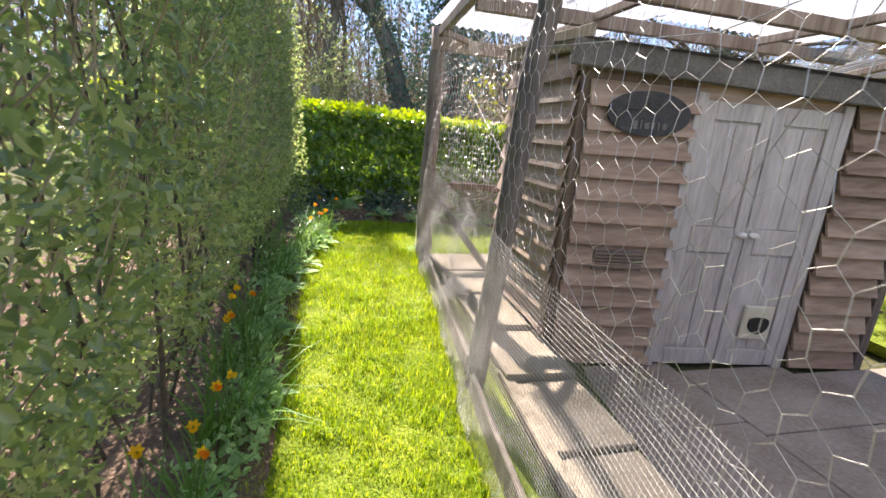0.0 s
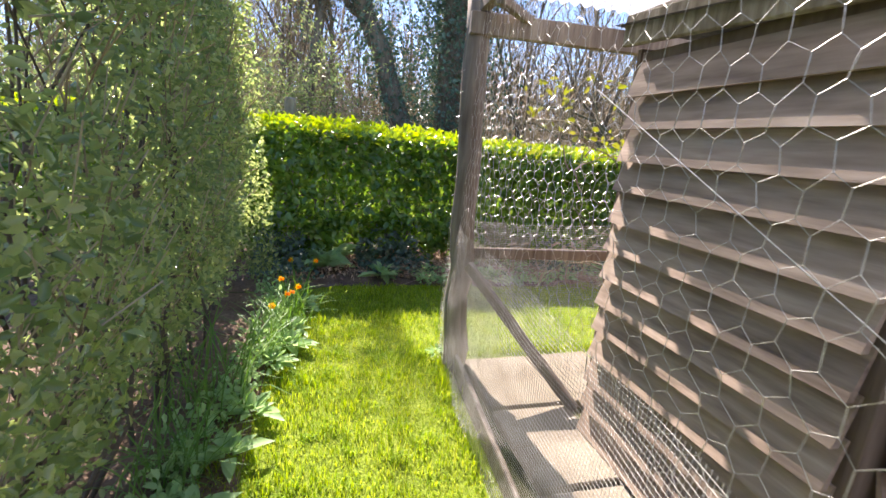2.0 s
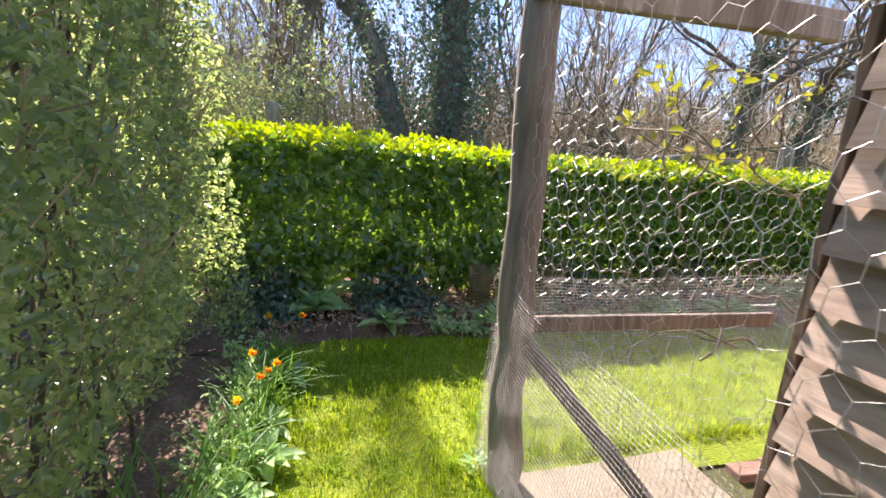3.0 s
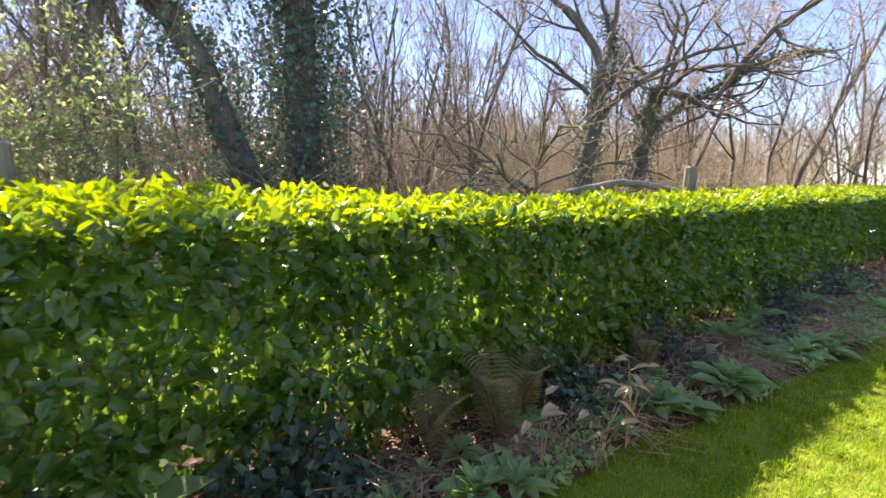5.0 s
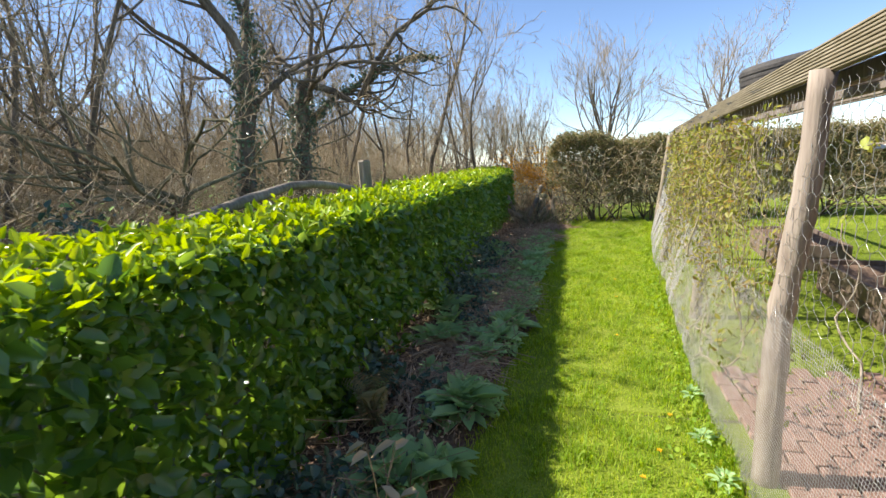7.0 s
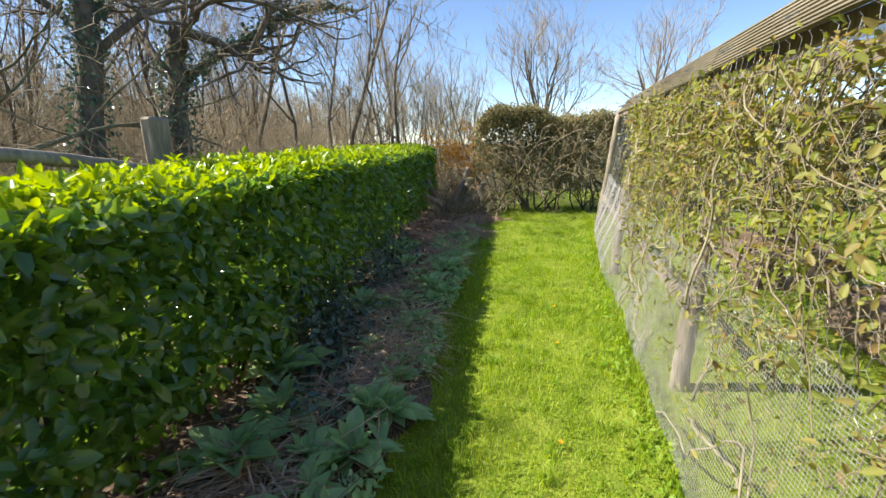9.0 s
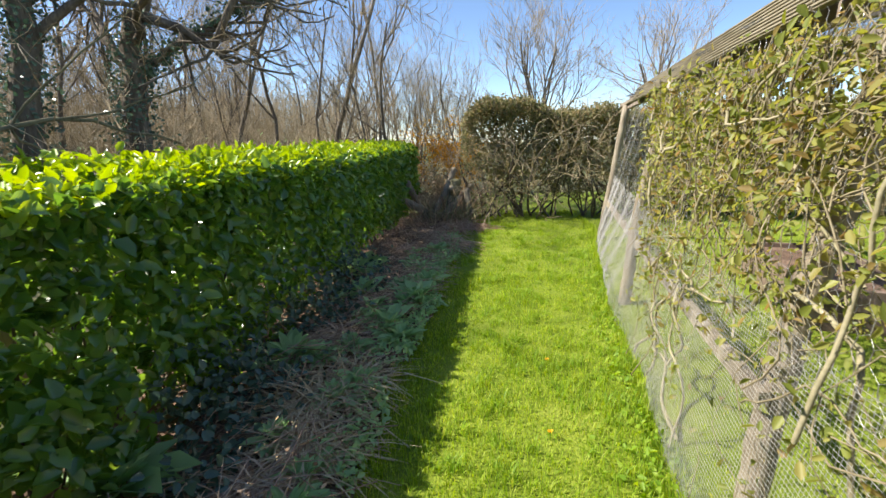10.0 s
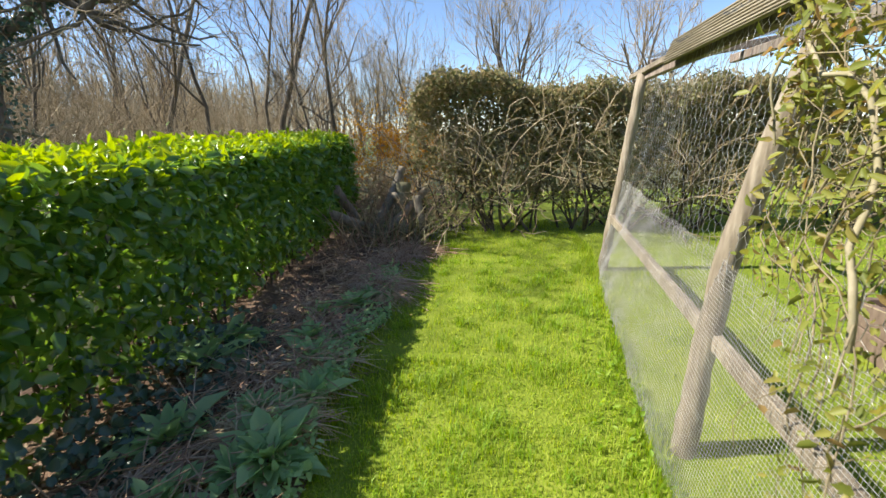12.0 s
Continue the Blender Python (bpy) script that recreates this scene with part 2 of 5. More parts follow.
def beam_pose(a, b, up=(0, 0, 1)):
    """Pose whose x runs from a to b, in the middle between them, and the length."""
    a, b = Vector(a), Vector(b)
    x = (b - a).normalized()
    y = Vector(up).cross(x).normalized()
    z = x.cross(y)
    m = Matrix((x, y, z)).transposed().to_4x4()
    m.translation = (a + b) / 2
    return m, (b - a).length


def beam(name, a, b, w, h, mat, parent, label="", bevel=0.006):
    m, n = beam_pose(a, b)
    return part(name, box((n, w, h), bevel=bevel, m=m), mat, parent, label)


def tubes(paths, radii, sides=5):
    """Tubes along polylines. paths: list of (k,3) arrays; radii: list of (k,) arrays. Returns points and quads."""
    vs, fs, off = [], [], 0
    ang = np.arange(sides) * 2 * np.pi / sides
    ca, sa = np.cos(ang), np.sin(ang)
    for p, r in zip(paths, radii):
        p = np.asarray(p, float)
        d = np.gradient(p, axis=0)
        d /= np.linalg.norm(d, axis=1, keepdims=True) + 1e-9
        ref = np.array([0.0, 0.0, 1.0]) if abs(d[0, 2]) < 0.9 else np.array([1.0, 0.0, 0.0])
        u = np.cross(d, ref)
        u /= np.linalg.norm(u, axis=1, keepdims=True) + 1e-9
        w = np.cross(d, u)
        ring = p[:, None, :] + (u[:, None, :] * ca[None, :, None] + w[:, None, :] * sa[None, :, None]) * np.asarray(r)[:, None, None]
        k = len(p)
        vs.append(ring.reshape(-1, 3))
        i = np.arange(k - 1)[:, None] * sides
        j = np.arange(sides)[None, :]
        q = np.stack([i + j, i + (j + 1) % sides, i + sides + (j + 1) % sides, i + sides + j], -1).reshape(-1, 4) + off
        fs.append(q)
        off += k * sides
    return np.concatenate(vs), np.concatenate(fs)


def segments(a, b, r, sides=3):
    """Many straight thin wires at once, from the points a to the points b."""
    a, b = np.asarray(a, float), np.asarray(b, float)
    n = len(a)
    d = b - a
    d /= np.linalg.norm(d, axis=1, keepdims=True) + 1e-9
    ref = np.where(np.abs(d[:, 2:3]) < 0.9, np.array([[0, 0, 1.0]]), np.array([[1.0, 0, 0]]))
    u = np.cross(d, ref)
    u /= np.linalg.norm(u, axis=1, keepdims=True) + 1e-9
    w = np.cross(d, u)
    ang = np.arange(sides) * 2 * np.pi / sides
    off = u[:, None] * np.cos(ang)[None, :, None] + w[:, None] * np.sin(ang)[None, :, None]
    r = np.broadcast_to(np.asarray(r, float), (n,))[:, None, None]
    v = np.concatenate([a[:, None] + off * r, b[:, None] + off * r], 1).reshape(-1, 3)
    i = np.arange(n)[:, None] * 2 * sides
    j = np.arange(sides)[None, :]
    f = np.stack([i + j, i + (j + 1) % sides, i + sides + (j + 1) % sides, i + sides + j], -1).reshape(-1, 4)
    return v, f


def unit(v):
    return v / (np.linalg.norm(v, axis=-1, keepdims=True) + 1e-9)


def leaves(at, facing, along, length, width, rng, fold=0.25, droop=0.15):
    """Oval leaves folded at the midrib: at (n,3) stalk ends, facing and along (n,3), length and width (n,)."""
    along = unit(along)
    facing = unit(facing - along * np.sum(facing * along, -1, keepdims=True))
    side = np.cross(along, facing)
    L, W = np.asarray(length)[:, None], np.asarray(width)[:, None]

    def pt(s, w, up):
        return at + along * L * s + side * W * w + facing * (W * up - L * droop * s * s)
    v = np.stack([pt(0, 0, 0), pt(0.3, -0.5, fold), pt(0.72, -0.38, fold), pt(1, 0, 0), pt(0.72, 0.38, fold), pt(0.3, 0.5, fold)], 1)
    n = len(at)
    i = np.arange(n)[:, None] * 6
    f = np.concatenate([i + np.array([[0, 1, 2, 3]]), i + np.array([[0, 3, 4, 5]])], 0)
    return v.reshape(-1, 3), f


def scatter_leaves(at, normal, length, rng, ratio=0.5, tilt=0.6, spread=0.35, hang=0.0):
    """Leaves at the points, facing about along the normals."""
    n = len(at)
    facing = unit(np.asarray(normal) + rng.normal(0, tilt, (n, 3)))
    along = rng.normal(0, 1, (n, 3)) + np.array([0, 0, -hang])
    ln = length * rng.uniform(1 - spread, 1 + spread, n)
    return leaves(np.asarray(at), facing, along, ln, ln * ratio * rng.uniform(0.8, 1.15, n), rng)


def blades(at, height, width, rng, lean=0.45, bend=0.5):
    """Grass blades: a bent strip of a quad and a tip triangle at each point."""
    n = len(at)
    a = rng.uniform(0, 2 * np.pi, n)
    d = np.stack([np.cos(a), np.sin(a), np.zeros(n)], 1)
    s = np.stack([-np.sin(a), np.cos(a), np.zeros(n)], 1)
    lump = 0.75 + 0.35 * np.sin(at[:, 0] * 5.1 + 2 * np.sin(at[:, 1] * 3.3)) * np.sin(at[:, 1] * 4.7 + 1.5 * np.sin(at[:, 0] * 2.9)) + 0.25 * np.sin(at[:, 0] * 17 + at[:, 1] * 13) * np.sin(at[:, 1] * 19 - at[:, 0] * 7)
    h = (height * rng.uniform(0.5, 1.35, n) * lump)[:, None]
    w = (width * rng.uniform(0.6, 1.2, n))[:, None]
    l = rng.uniform(0, lean, n)[:, None]
    up = np.array([[0, 0, 1.0]])
    mid = at + up * h * 0.55 + d * h * l * 0.4
    tip = at + up * h * (1 - bend * l) + d * h * l * 1.3
    v = np.stack([at - s * w / 2, at + s * w / 2, mid + s * w * 0.4, mid - s * w * 0.4, tip], 1).reshape(-1, 3)
    i = np.arange(n)[:, None] * 5
    return v, [i + np.array([[0, 1, 2, 3]]), i + np.array([[3, 2, 4]])]


def straps(at, heads, length, width, rng, arch=0.6, k=5):
    """Long arching leaves from the points, towards the flat directions heads (n,2)."""
    n = len(at)
    L = (length * rng.uniform(0.6, 1.15, n))[:, None]
    W = (width * rng.uniform(0.7, 1.2, n))[:, None]
    d = np.concatenate([heads, np.zeros((n, 1))], 1)
    s = np.stack([-d[:, 1], d[:, 0], np.zeros(n)], 1)
    c = (arch * rng.uniform(0.4, 1.3, n))[:, None]
    rows = []
    for j in range(k):
        u = j / (k - 1)
        p = at + d * L * (0.15 * u + c * u * u * 0.8) + np.array([[0, 0, 1.0]]) * L * (u - c * u * u * 0.55)
        w = W * (1 - u) ** 0.6 * (0.6 + 0.8 * u) if j < k - 1 else W * 0.03
        rows += [p - s * w / 2, p + s * w / 2]
    v = np.stack(rows, 1).reshape(-1, 3)
    i = np.arange(n)[:, None] * 2 * k
    f = np.concatenate([i + np.array([[2 * j, 2 * j + 1, 2 * j + 3, 2 * j + 2]]) for j in range(k - 1)], 0)
    return v, f


def joined(*pieces):
    """Several (points, faces) into one."""
    vs, fs, off = [], [], 0
    for v, f in pieces:
        for g in (f if isinstance(f, list) else [f]):
            fs.append(np.asarray(g) + off)
        vs.append(v)
        off += len(v)
    return np.concatenate(vs), fs


def smooth_step(a, b, x):
    u = np.clip((np.asarray(x, float) - a) / (b - a), 0, 1)
    return u * u * (3 - 2 * u)


def ground_z(x, y):
    """Height of the ground: it rises gently along the side path."""
    x, y = np.asarray(x, float), np.asarray(y, float)
    near = 1 - smooth_step(3.0, 6.0, x)
    return -0.17 * (1 - smooth_step(0.0, 4.6, y)) * near - 0.14 * smooth_step(1.5, 1.7, x) * (1 - smooth_step(2.6, 2.9, y)) * (1 - smooth_step(4.3, 4.8, x)) + 0.012 * np.sin(x * 1.7) * np.sin(y * 2.1 + 1)


def net_y(x):
    """The line of the run's long side."""
    return np.interp(np.asarray(x, float), (0.9, 3.6, 5.5, 8.5, 12.0), (4.70, 4.60, 4.46, 4.20, 3.74))


def west_x(y):
    """The line of the run's short side, at the ground."""
    return 0.525 + 0.073 * np.asarray(y, float)


# ---- ground ----
def make_ground():
    xs = np.concatenate([np.linspace(-70, -4, 20), np.linspace(-3.5, 16, 100), np.linspace(17, 110, 25)])
    ys = np.concatenate([np.linspace(-40, -3, 12), np.linspace(-2.5, 9, 70), np.linspace(10, 120, 30)])
    X, Y = np.meshgrid(xs, ys)
    v = np.stack([X, Y, ground_z(X, Y) - 0.012], -1).reshape(-1, 3)
    nx, ny = len(xs), len(ys)
    i = (np.arange(ny - 1)[:, None] * nx + np.arange(nx - 1)[None, :]).ravel()
    f = np.stack([i, i + 1, i + nx + 1, i + nx], 1)
    tagged(npart("ground", v, f, M_GROUND, smooth=True), "rough earthy ground under garden and wood", "ground", kind="structure")


def sheet(name, mat, x0, x1, y0, y1, lift, label, category, step=0.12, edge=None, rough=0.0):
    """A piece of ground surface from x0 to x1; y0, y1 may be functions of x."""
    xs = np.arange(x0, x1 + step / 2, step)
    ny = 14
    rows = []
    for x in xs:
        a = y0(x) if callable(y0) else y0
        b = y1(x) if callable(y1) else y1
        y = np.linspace(a, b, ny)
        z = ground_z(x, y) + lift
        if rough:
            z = z - 0.016 * (1 - np.sin(np.linspace(0, np.pi, ny)) ** 0.5) + (np.sin(np.linspace(0, np.pi, ny)) ** 0.7) * np.array([rough * noise.noise((x * 2.2, q * 2.2, 3)) + rough * 0.6 * noise.noise((x * 6, q * 6, 5)) for q in y])
        rows.append(np.stack([np.full(ny, x), y, z], 1))
    v = np.concatenate(rows)
    i = (np.arange(len(xs) - 1)[:, None] * ny + np.arange(ny - 1)[None, :]).ravel()
    f = np.stack([i, i + ny, i + ny + 1, i + 1], 1)
    return tagged(npart(name, v, f, mat, smooth=True), label, category, kind="structure")


make_ground()


def bed_edge(y):
    """x of the west bed's edge to the lawn."""
    return -0.30 + 0.16 * smooth_step(4.2, 5.2, y) - 0.05 * np.sin(np.asarray(y) * 2.3) - 0.04 * np.sin(np.asarray(y) * 5.1 + 1)


def border_edge(x):
    """y of the north border's edge to the lawn."""
    return 6.15 - 0.28 * smooth_step(2.0, 6.0, x) + 0.05 * np.sin(np.asarray(x) * 2.9) + 0.03 * np.sin(np.asarray(x) * 7.3)


sheet("lawn", M_TURF, -0.6, 17.0, lambda x: -2.0 if x < 0.86 else float(net_y(x)) - 9.0 if x > 4.2 else float(net_y(x)) - 0.2, lambda x: 6.6, 0.0, "sunlit short green lawn", "lawn")
sheet("flower_bed", M_SOIL, -2.4, -0.2, -2.0, 6.1, 0.02, "dark soil bed below the tall hedge", "flower bed", rough=0.03)
sheet("border_bed", M_SOIL, -2.4, 13.2, lambda x: float(border_edge(x)), 7.9, 0.022, "dark soil border along the laurel hedge", "flower bed", rough=0.05)


def grass_at(n, rng, x0, x1, y0, y1, keep):
    x, y = rng.uniform(x0, x1, n), rng.uniform(y0, y1, n)
    ok = keep(x, y)
    x, y = x[ok], y[ok]
    return np.stack([x, y, ground_z(x, y) - 0.003], 1)


def make_grass():
    rng = np.random.default_rng(3)
    def side(x, y):
        return (x > bed_edge(y) - 0.02 + rng.normal(0, 0.04, len(x))) & (x < np.where(y < 4.7, west_x(y) + 0.02, 0.86)) & (y < border_edge(np.maximum(x, 0)) + 0.03 + rng.normal(0, 0.05, len(x)))
    def strip(x, y):
        return (y < border_edge(x) + 0.03 + rng.normal(0, 0.05, len(x))) & (y > net_y(x) - 0.03) & (x > 0.86)
    spots = [grass_at(42000, rng, -0.5, 0.9, 0.6, 3.0, side), grass_at(30000, rng, -0.5, 0.9, 3.0, 6.2, side),
             grass_at(48000, rng, 0.86, 5.0, 4.2, 6.2, strip), grass_at(60000, rng, 5.0, 9.5, 3.9, 6.2, strip), grass_at(26000, rng, 9.5, 14.0, 3.4, 6.3, strip)]
    v, f = blades(np.concatenate(spots), 0.055, 0.0045, rng, lean=0.8)
    tagged(npart("grass", v, f, M_GRASS), "short bright green lawn grass blades", "grass", kind="stuff")
    inner = grass_at(30000, rng, 4.3, 14.0, -2.0, 4.6, lambda x, y: y < net_y(x) - 0.1)
    v, f = blades(inner, 0.06, 0.006, rng, lean=0.8)
    tagged(npart("run_grass", v, f, M_GRASS), "rough green grass inside the run", "grass", kind="stuff")
    # uneven tufts standing out of the lawn
    cx = np.concatenate([rng.uniform(-0.35, 0.8, 200), rng.uniform(0.9, 12.5, 700)])
    cy = np.concatenate([rng.uniform(0.6, 6.0, 200), rng.uniform(4.0, 6.1, 700)])
    ok = np.where(cx < 0.86, (cx > bed_edge(cy)) & (cx < west_x(cy)), (cy > net_y(cx)) & (cy < border_edge(cx)))
    x, y = (np.repeat(c[ok], 26) + rng.normal(0, 0.028, 26 * int(ok.sum())) for c in (cx, cy))
    v, f = blades(np.stack([x, y, ground_z(x, y)], 1), 0.085, 0.006, rng, lean=1.0)
    tagged(npart("grass_tufts", v, f, M_TUFT), "uneven lighter tufts in the lawn", "grass", kind="stuff")
    # longer tufts along the foot of the netting
    x = rng.uniform(0.9, 13.0, 5200)
    y = net_y(x) + np.abs(rng.normal(0.02, 0.07, len(x)))
    a = np.stack([x, y, ground_z(x, y)], 1)
    y2 = rng.uniform(0.3, 4.6, 1500)
    b = np.stack([west_x(y2) - 0.02 + rng.normal(0, 0.03, 1500), y2, ground_z(0.8, y2)], 1)
    v, f = blades(np.concatenate([a, b]), 0.10, 0.006, rng, lean=0.9)
    tagged(npart("long_grass", v, f, M_GRASS), "longer grass along the foot of netting", "grass", kind="stuff")


make_grass()


# ---- hedges ----
def hedge_core(name, x0, x1, y0, y1, h, parent, mat):
    """Woody inside of a hedge: upright and slanting stems."""
    rng = np.random.default_rng(int(h * 100))
    n = int((x1 - x0) * max(1.0, y1 - y0) * 26)
    ps, rs = [], []
    for _ in range(n):
        p = np.array([rng.uniform(x0, x1), rng.uniform(y0, y1), -0.03])
        d = np.array([rng.normal(0, 0.25), rng.normal(0, 0.2), 1.0])
        k = 6
        q = [p]
        for j in range(k):
            d = d + rng.normal(0, 0.16, 3) * np.array([1, 1, 0.3])
            q.append(q[-1] + unit(d) * h / k * rng.uniform(0.8, 1.1))
        q = np.array(q)
        q[:, 0], q[:, 1], q[:, 2] = np.clip(q[:, 0], x0, x1), np.clip(q[:, 1], y0, y1), np.minimum(q[:, 2], h)
        ps.append(q)
        rs.append(np.linspace(rng.uniform(0.006, 0.016), 0.003, k + 1))
    v, f = tubes(ps, rs, 4)
    return npart(name, v, f, mat, parent, smooth=True)


def wavy(a, b, s, seed):
    return np.array([noise.noise((p * s, q * s, seed)) for p, q in zip(a, b)])


def laurel_hedge():
    rng = np.random.default_rng(11)
    h = base("laurel_hedge", "clipped green laurel hedge with bright young top leaves", "hedge")
    X0, X1, Y0, Y1, H = -3.2, 13.7, 6.98, 7.68, 1.33
    hedge_core("stem", X0, X1, Y0 + 0.12, Y1 - 0.1, H - 0.08, h, M_STEM)
    # front
    n = 22500
    x, z = rng.uniform(X0, X1, n), rng.beta(1.5, 1.0, n)
    z = 0.10 + (H + 0.12 * (1 - smooth_step(-0.5, 4.0, x)) - 0.08) * z
    depth = np.abs(rng.normal(0, 0.07, n))
    y = Y0 + 0.05 * wavy(x, z, 1.6, 2.0) + 0.10 * (1 - smooth_step(0.0, 0.55, z)) + depth
    front = np.stack([x, y, z], 1)
    fv = scatter_leaves(front, np.tile([0, -0.8, 0.75], (n, 1)), 0.092, rng, 0.62, 0.5, hang=0.3)
    # low skirts that hang over the soil, denser at the corner end
    n = 5600
    x = -0.8 + 8.6 * rng.beta(1.0, 1.4, n)
    z = 0.06 + 0.55 * rng.uniform(0, 1, n)
    skirt = np.stack([x, Y0 - 0.10 + 0.09 * wavy(x, z, 1.4, 12.0) + np.abs(rng.normal(0, 0.09, n)), z], 1)[wavy(x, z, 2.3, 31.0) > -0.12]
    kv = scatter_leaves(skirt, np.tile([0, -0.7, 0.9], (len(skirt), 1)), 0.088, rng, 0.62, 0.5, hang=0.4)
    # back and ends
    n = 5500
    x, z = rng.uniform(X0, X1, n), rng.uniform(0.2, H, n)
    rear = np.stack([x, Y1 - np.abs(rng.normal(0, 0.07, n)), z], 1)
    bv = scatter_leaves(rear, np.tile([0, 1.0, 0.4], (n, 1)), 0.08, rng, 0.55, 0.6)
    n = 900
    end = np.stack([X1 - np.abs(rng.normal(0, 0.06, n)), rng.uniform(Y0, Y1, n), rng.uniform(0.15, H, n)], 1)
    ev = scatter_leaves(end, np.tile([1.0, 0, 0.4], (n, 1)), 0.08, rng, 0.55, 0.6)
    # sparse leaves inside
    n = 5000
    mid = np.stack([rng.uniform(X0, X1, n), rng.uniform(Y0 + 0.1, Y1 - 0.1, n), rng.uniform(0.35, H, n)], 1)
    mv = scatter_leaves(mid, np.tile([0, 0, 1.0], (n, 1)), 0.08, rng, 0.55, 0.9)
    v, f = joined(fv, kv, bv, ev, mv)
    npart("leaves", v, f, M_LAUREL, h)
    # young leaves on the top
    n = 12500
    x, y = rng.uniform(X0, X1, n), rng.uniform(Y0 - 0.02, Y1 + 0.02, n)
    z = H + 0.14 * (1 - smooth_step(-0.5, 4.0, x)) + 0.10 * (y - Y0) / 0.7 + 0.05 * wavy(x, y, 1.3, 4.0) + 0.03 * wavy(x, y, 5.0, 6.0) + rng.normal(0.0, 0.028, n) - 0.05 * np.exp(-((y - Y0) / 0.06) ** 2)
    top = np.stack([x, y, z], 1)
    facing = unit(np.tile([0, 0, 0.8], (n, 1)) + rng.normal(0, 0.55, (n, 3)))
    along = np.concatenate([rng.normal(0, 1, (n, 2)), rng.uniform(0.1, 1.5, (n, 1))], 1)
    ln = 0.078 * rng.uniform(0.6, 1.25, n)
    v, f = leaves(top, facing, along, ln, ln * 0.5, rng)
    npart("young_leaves", v, f, M_YOUNG, h, "bright yellow-green young leaves")


laurel_hedge()


def tall_hedge():
    rng = np.random.default_rng(12)
    h = base("tall_hedge", "tall loose small-leaved hedge, shaded on its path side", "hedge")
    Y0, Y1, H = -0.8, 5.8, 2.75
    hedge_core("stem", -1.1, -0.62, Y0, Y1 - 0.1, H - 0.1, h, M_STEM)
    n = 62000
    y, z = rng.uniform(Y0, Y1, n), 0.15 + (H - 0.15) * rng.beta(1.25, 1.0, n)
    x = -0.42 - 0.07 * z / H - 0.24 * (1 - smooth_step(0.15, 0.95, z)) + 0.13 * wavy(y, z, 1.7, 9.0) + 0.09 * wavy(y, z, 4.5, 3.0) - np.abs(rng.normal(0, 0.13, n))
    keep = wavy(y, z, 2.2, 21.0) * 0.5 + wavy(y, z, 6.0, 23.0) * 0.5 > -0.25 - 0.1 * rng.uniform(0, 1, n)
    face = np.stack([x, y, z], 1)[keep]
    a = scatter_leaves(face, np.tile([0.8, 0, 0.6], (len(face), 1)), 0.034, rng, 0.52, 0.9, 0.55)
    # twigs that show between the leaves
    m = 3200
    y, z = rng.uniform(Y0, Y1, m), rng.uniform(0.15, H, m)
    p = np.stack([-0.50 - 0.30 * (1 - smooth_step(0.15, 0.95, z)) + 0.13 * wavy(y, z, 1.7, 9.0) - np.abs(rng.normal(0, 0.08, m)), y, z], 1)
    q = p + np.stack([rng.normal(0.05, 0.05, m), rng.normal(0, 0.10, m), rng.uniform(0.05, 0.30, m)], 1)
    tw = segments(p, q, rng.uniform(0.0012, 0.0035, m), 3)
    npart("twig_layer", tw[0], tw[1], M_TWIG, h, "thin grey-brown twigs")
    n = 9000
    z = rng.uniform(0.1, H, n)
    end = np.stack([rng.uniform(-1.15, 0.0, n) * np.where(z > 1.3, 1.0, 1.0) - 0.30 - 0.15 * z / H, Y1 + 0.5 * np.clip(1 - z / 1.6, 0, 1) + 0.1 * (1 - z / H) - 0.05 + 0.09 * wavy(z, z * 0.3, 3, 5.0) - np.abs(rng.normal(0, 0.1, n)), z], 1)
    b = scatter_leaves(end, np.tile([0.3, 1.0, 0.3], (n, 1)), 0.038, rng, 0.5, 0.7, 0.4)
    n = 4500
    top = np.stack([rng.uniform(-1.2, -0.45, n), rng.uniform(Y0, Y1, n), H + rng.normal(0, 0.06, n)], 1)
    c = scatter_leaves(top, np.tile([0, 0, 1.0], (n, 1)), 0.038, rng, 0.5, 0.8)
    n = 8000
    rear = np.stack([-1.15 + np.abs(rng.normal(0, 0.1, n)), rng.uniform(Y0, Y1, n), 0.03 + (H - 0.03) * rng.beta(0.8, 1.5, n)], 1)
    d = scatter_leaves(rear, np.tile([-1.0, 0, 0.3], (n, 1)), 0.04, rng, 0.5, 0.8)
    v, f = joined(a, b, c, d)
    npart("leaves", v, f, M_PRIVET, h)


tall_hedge()


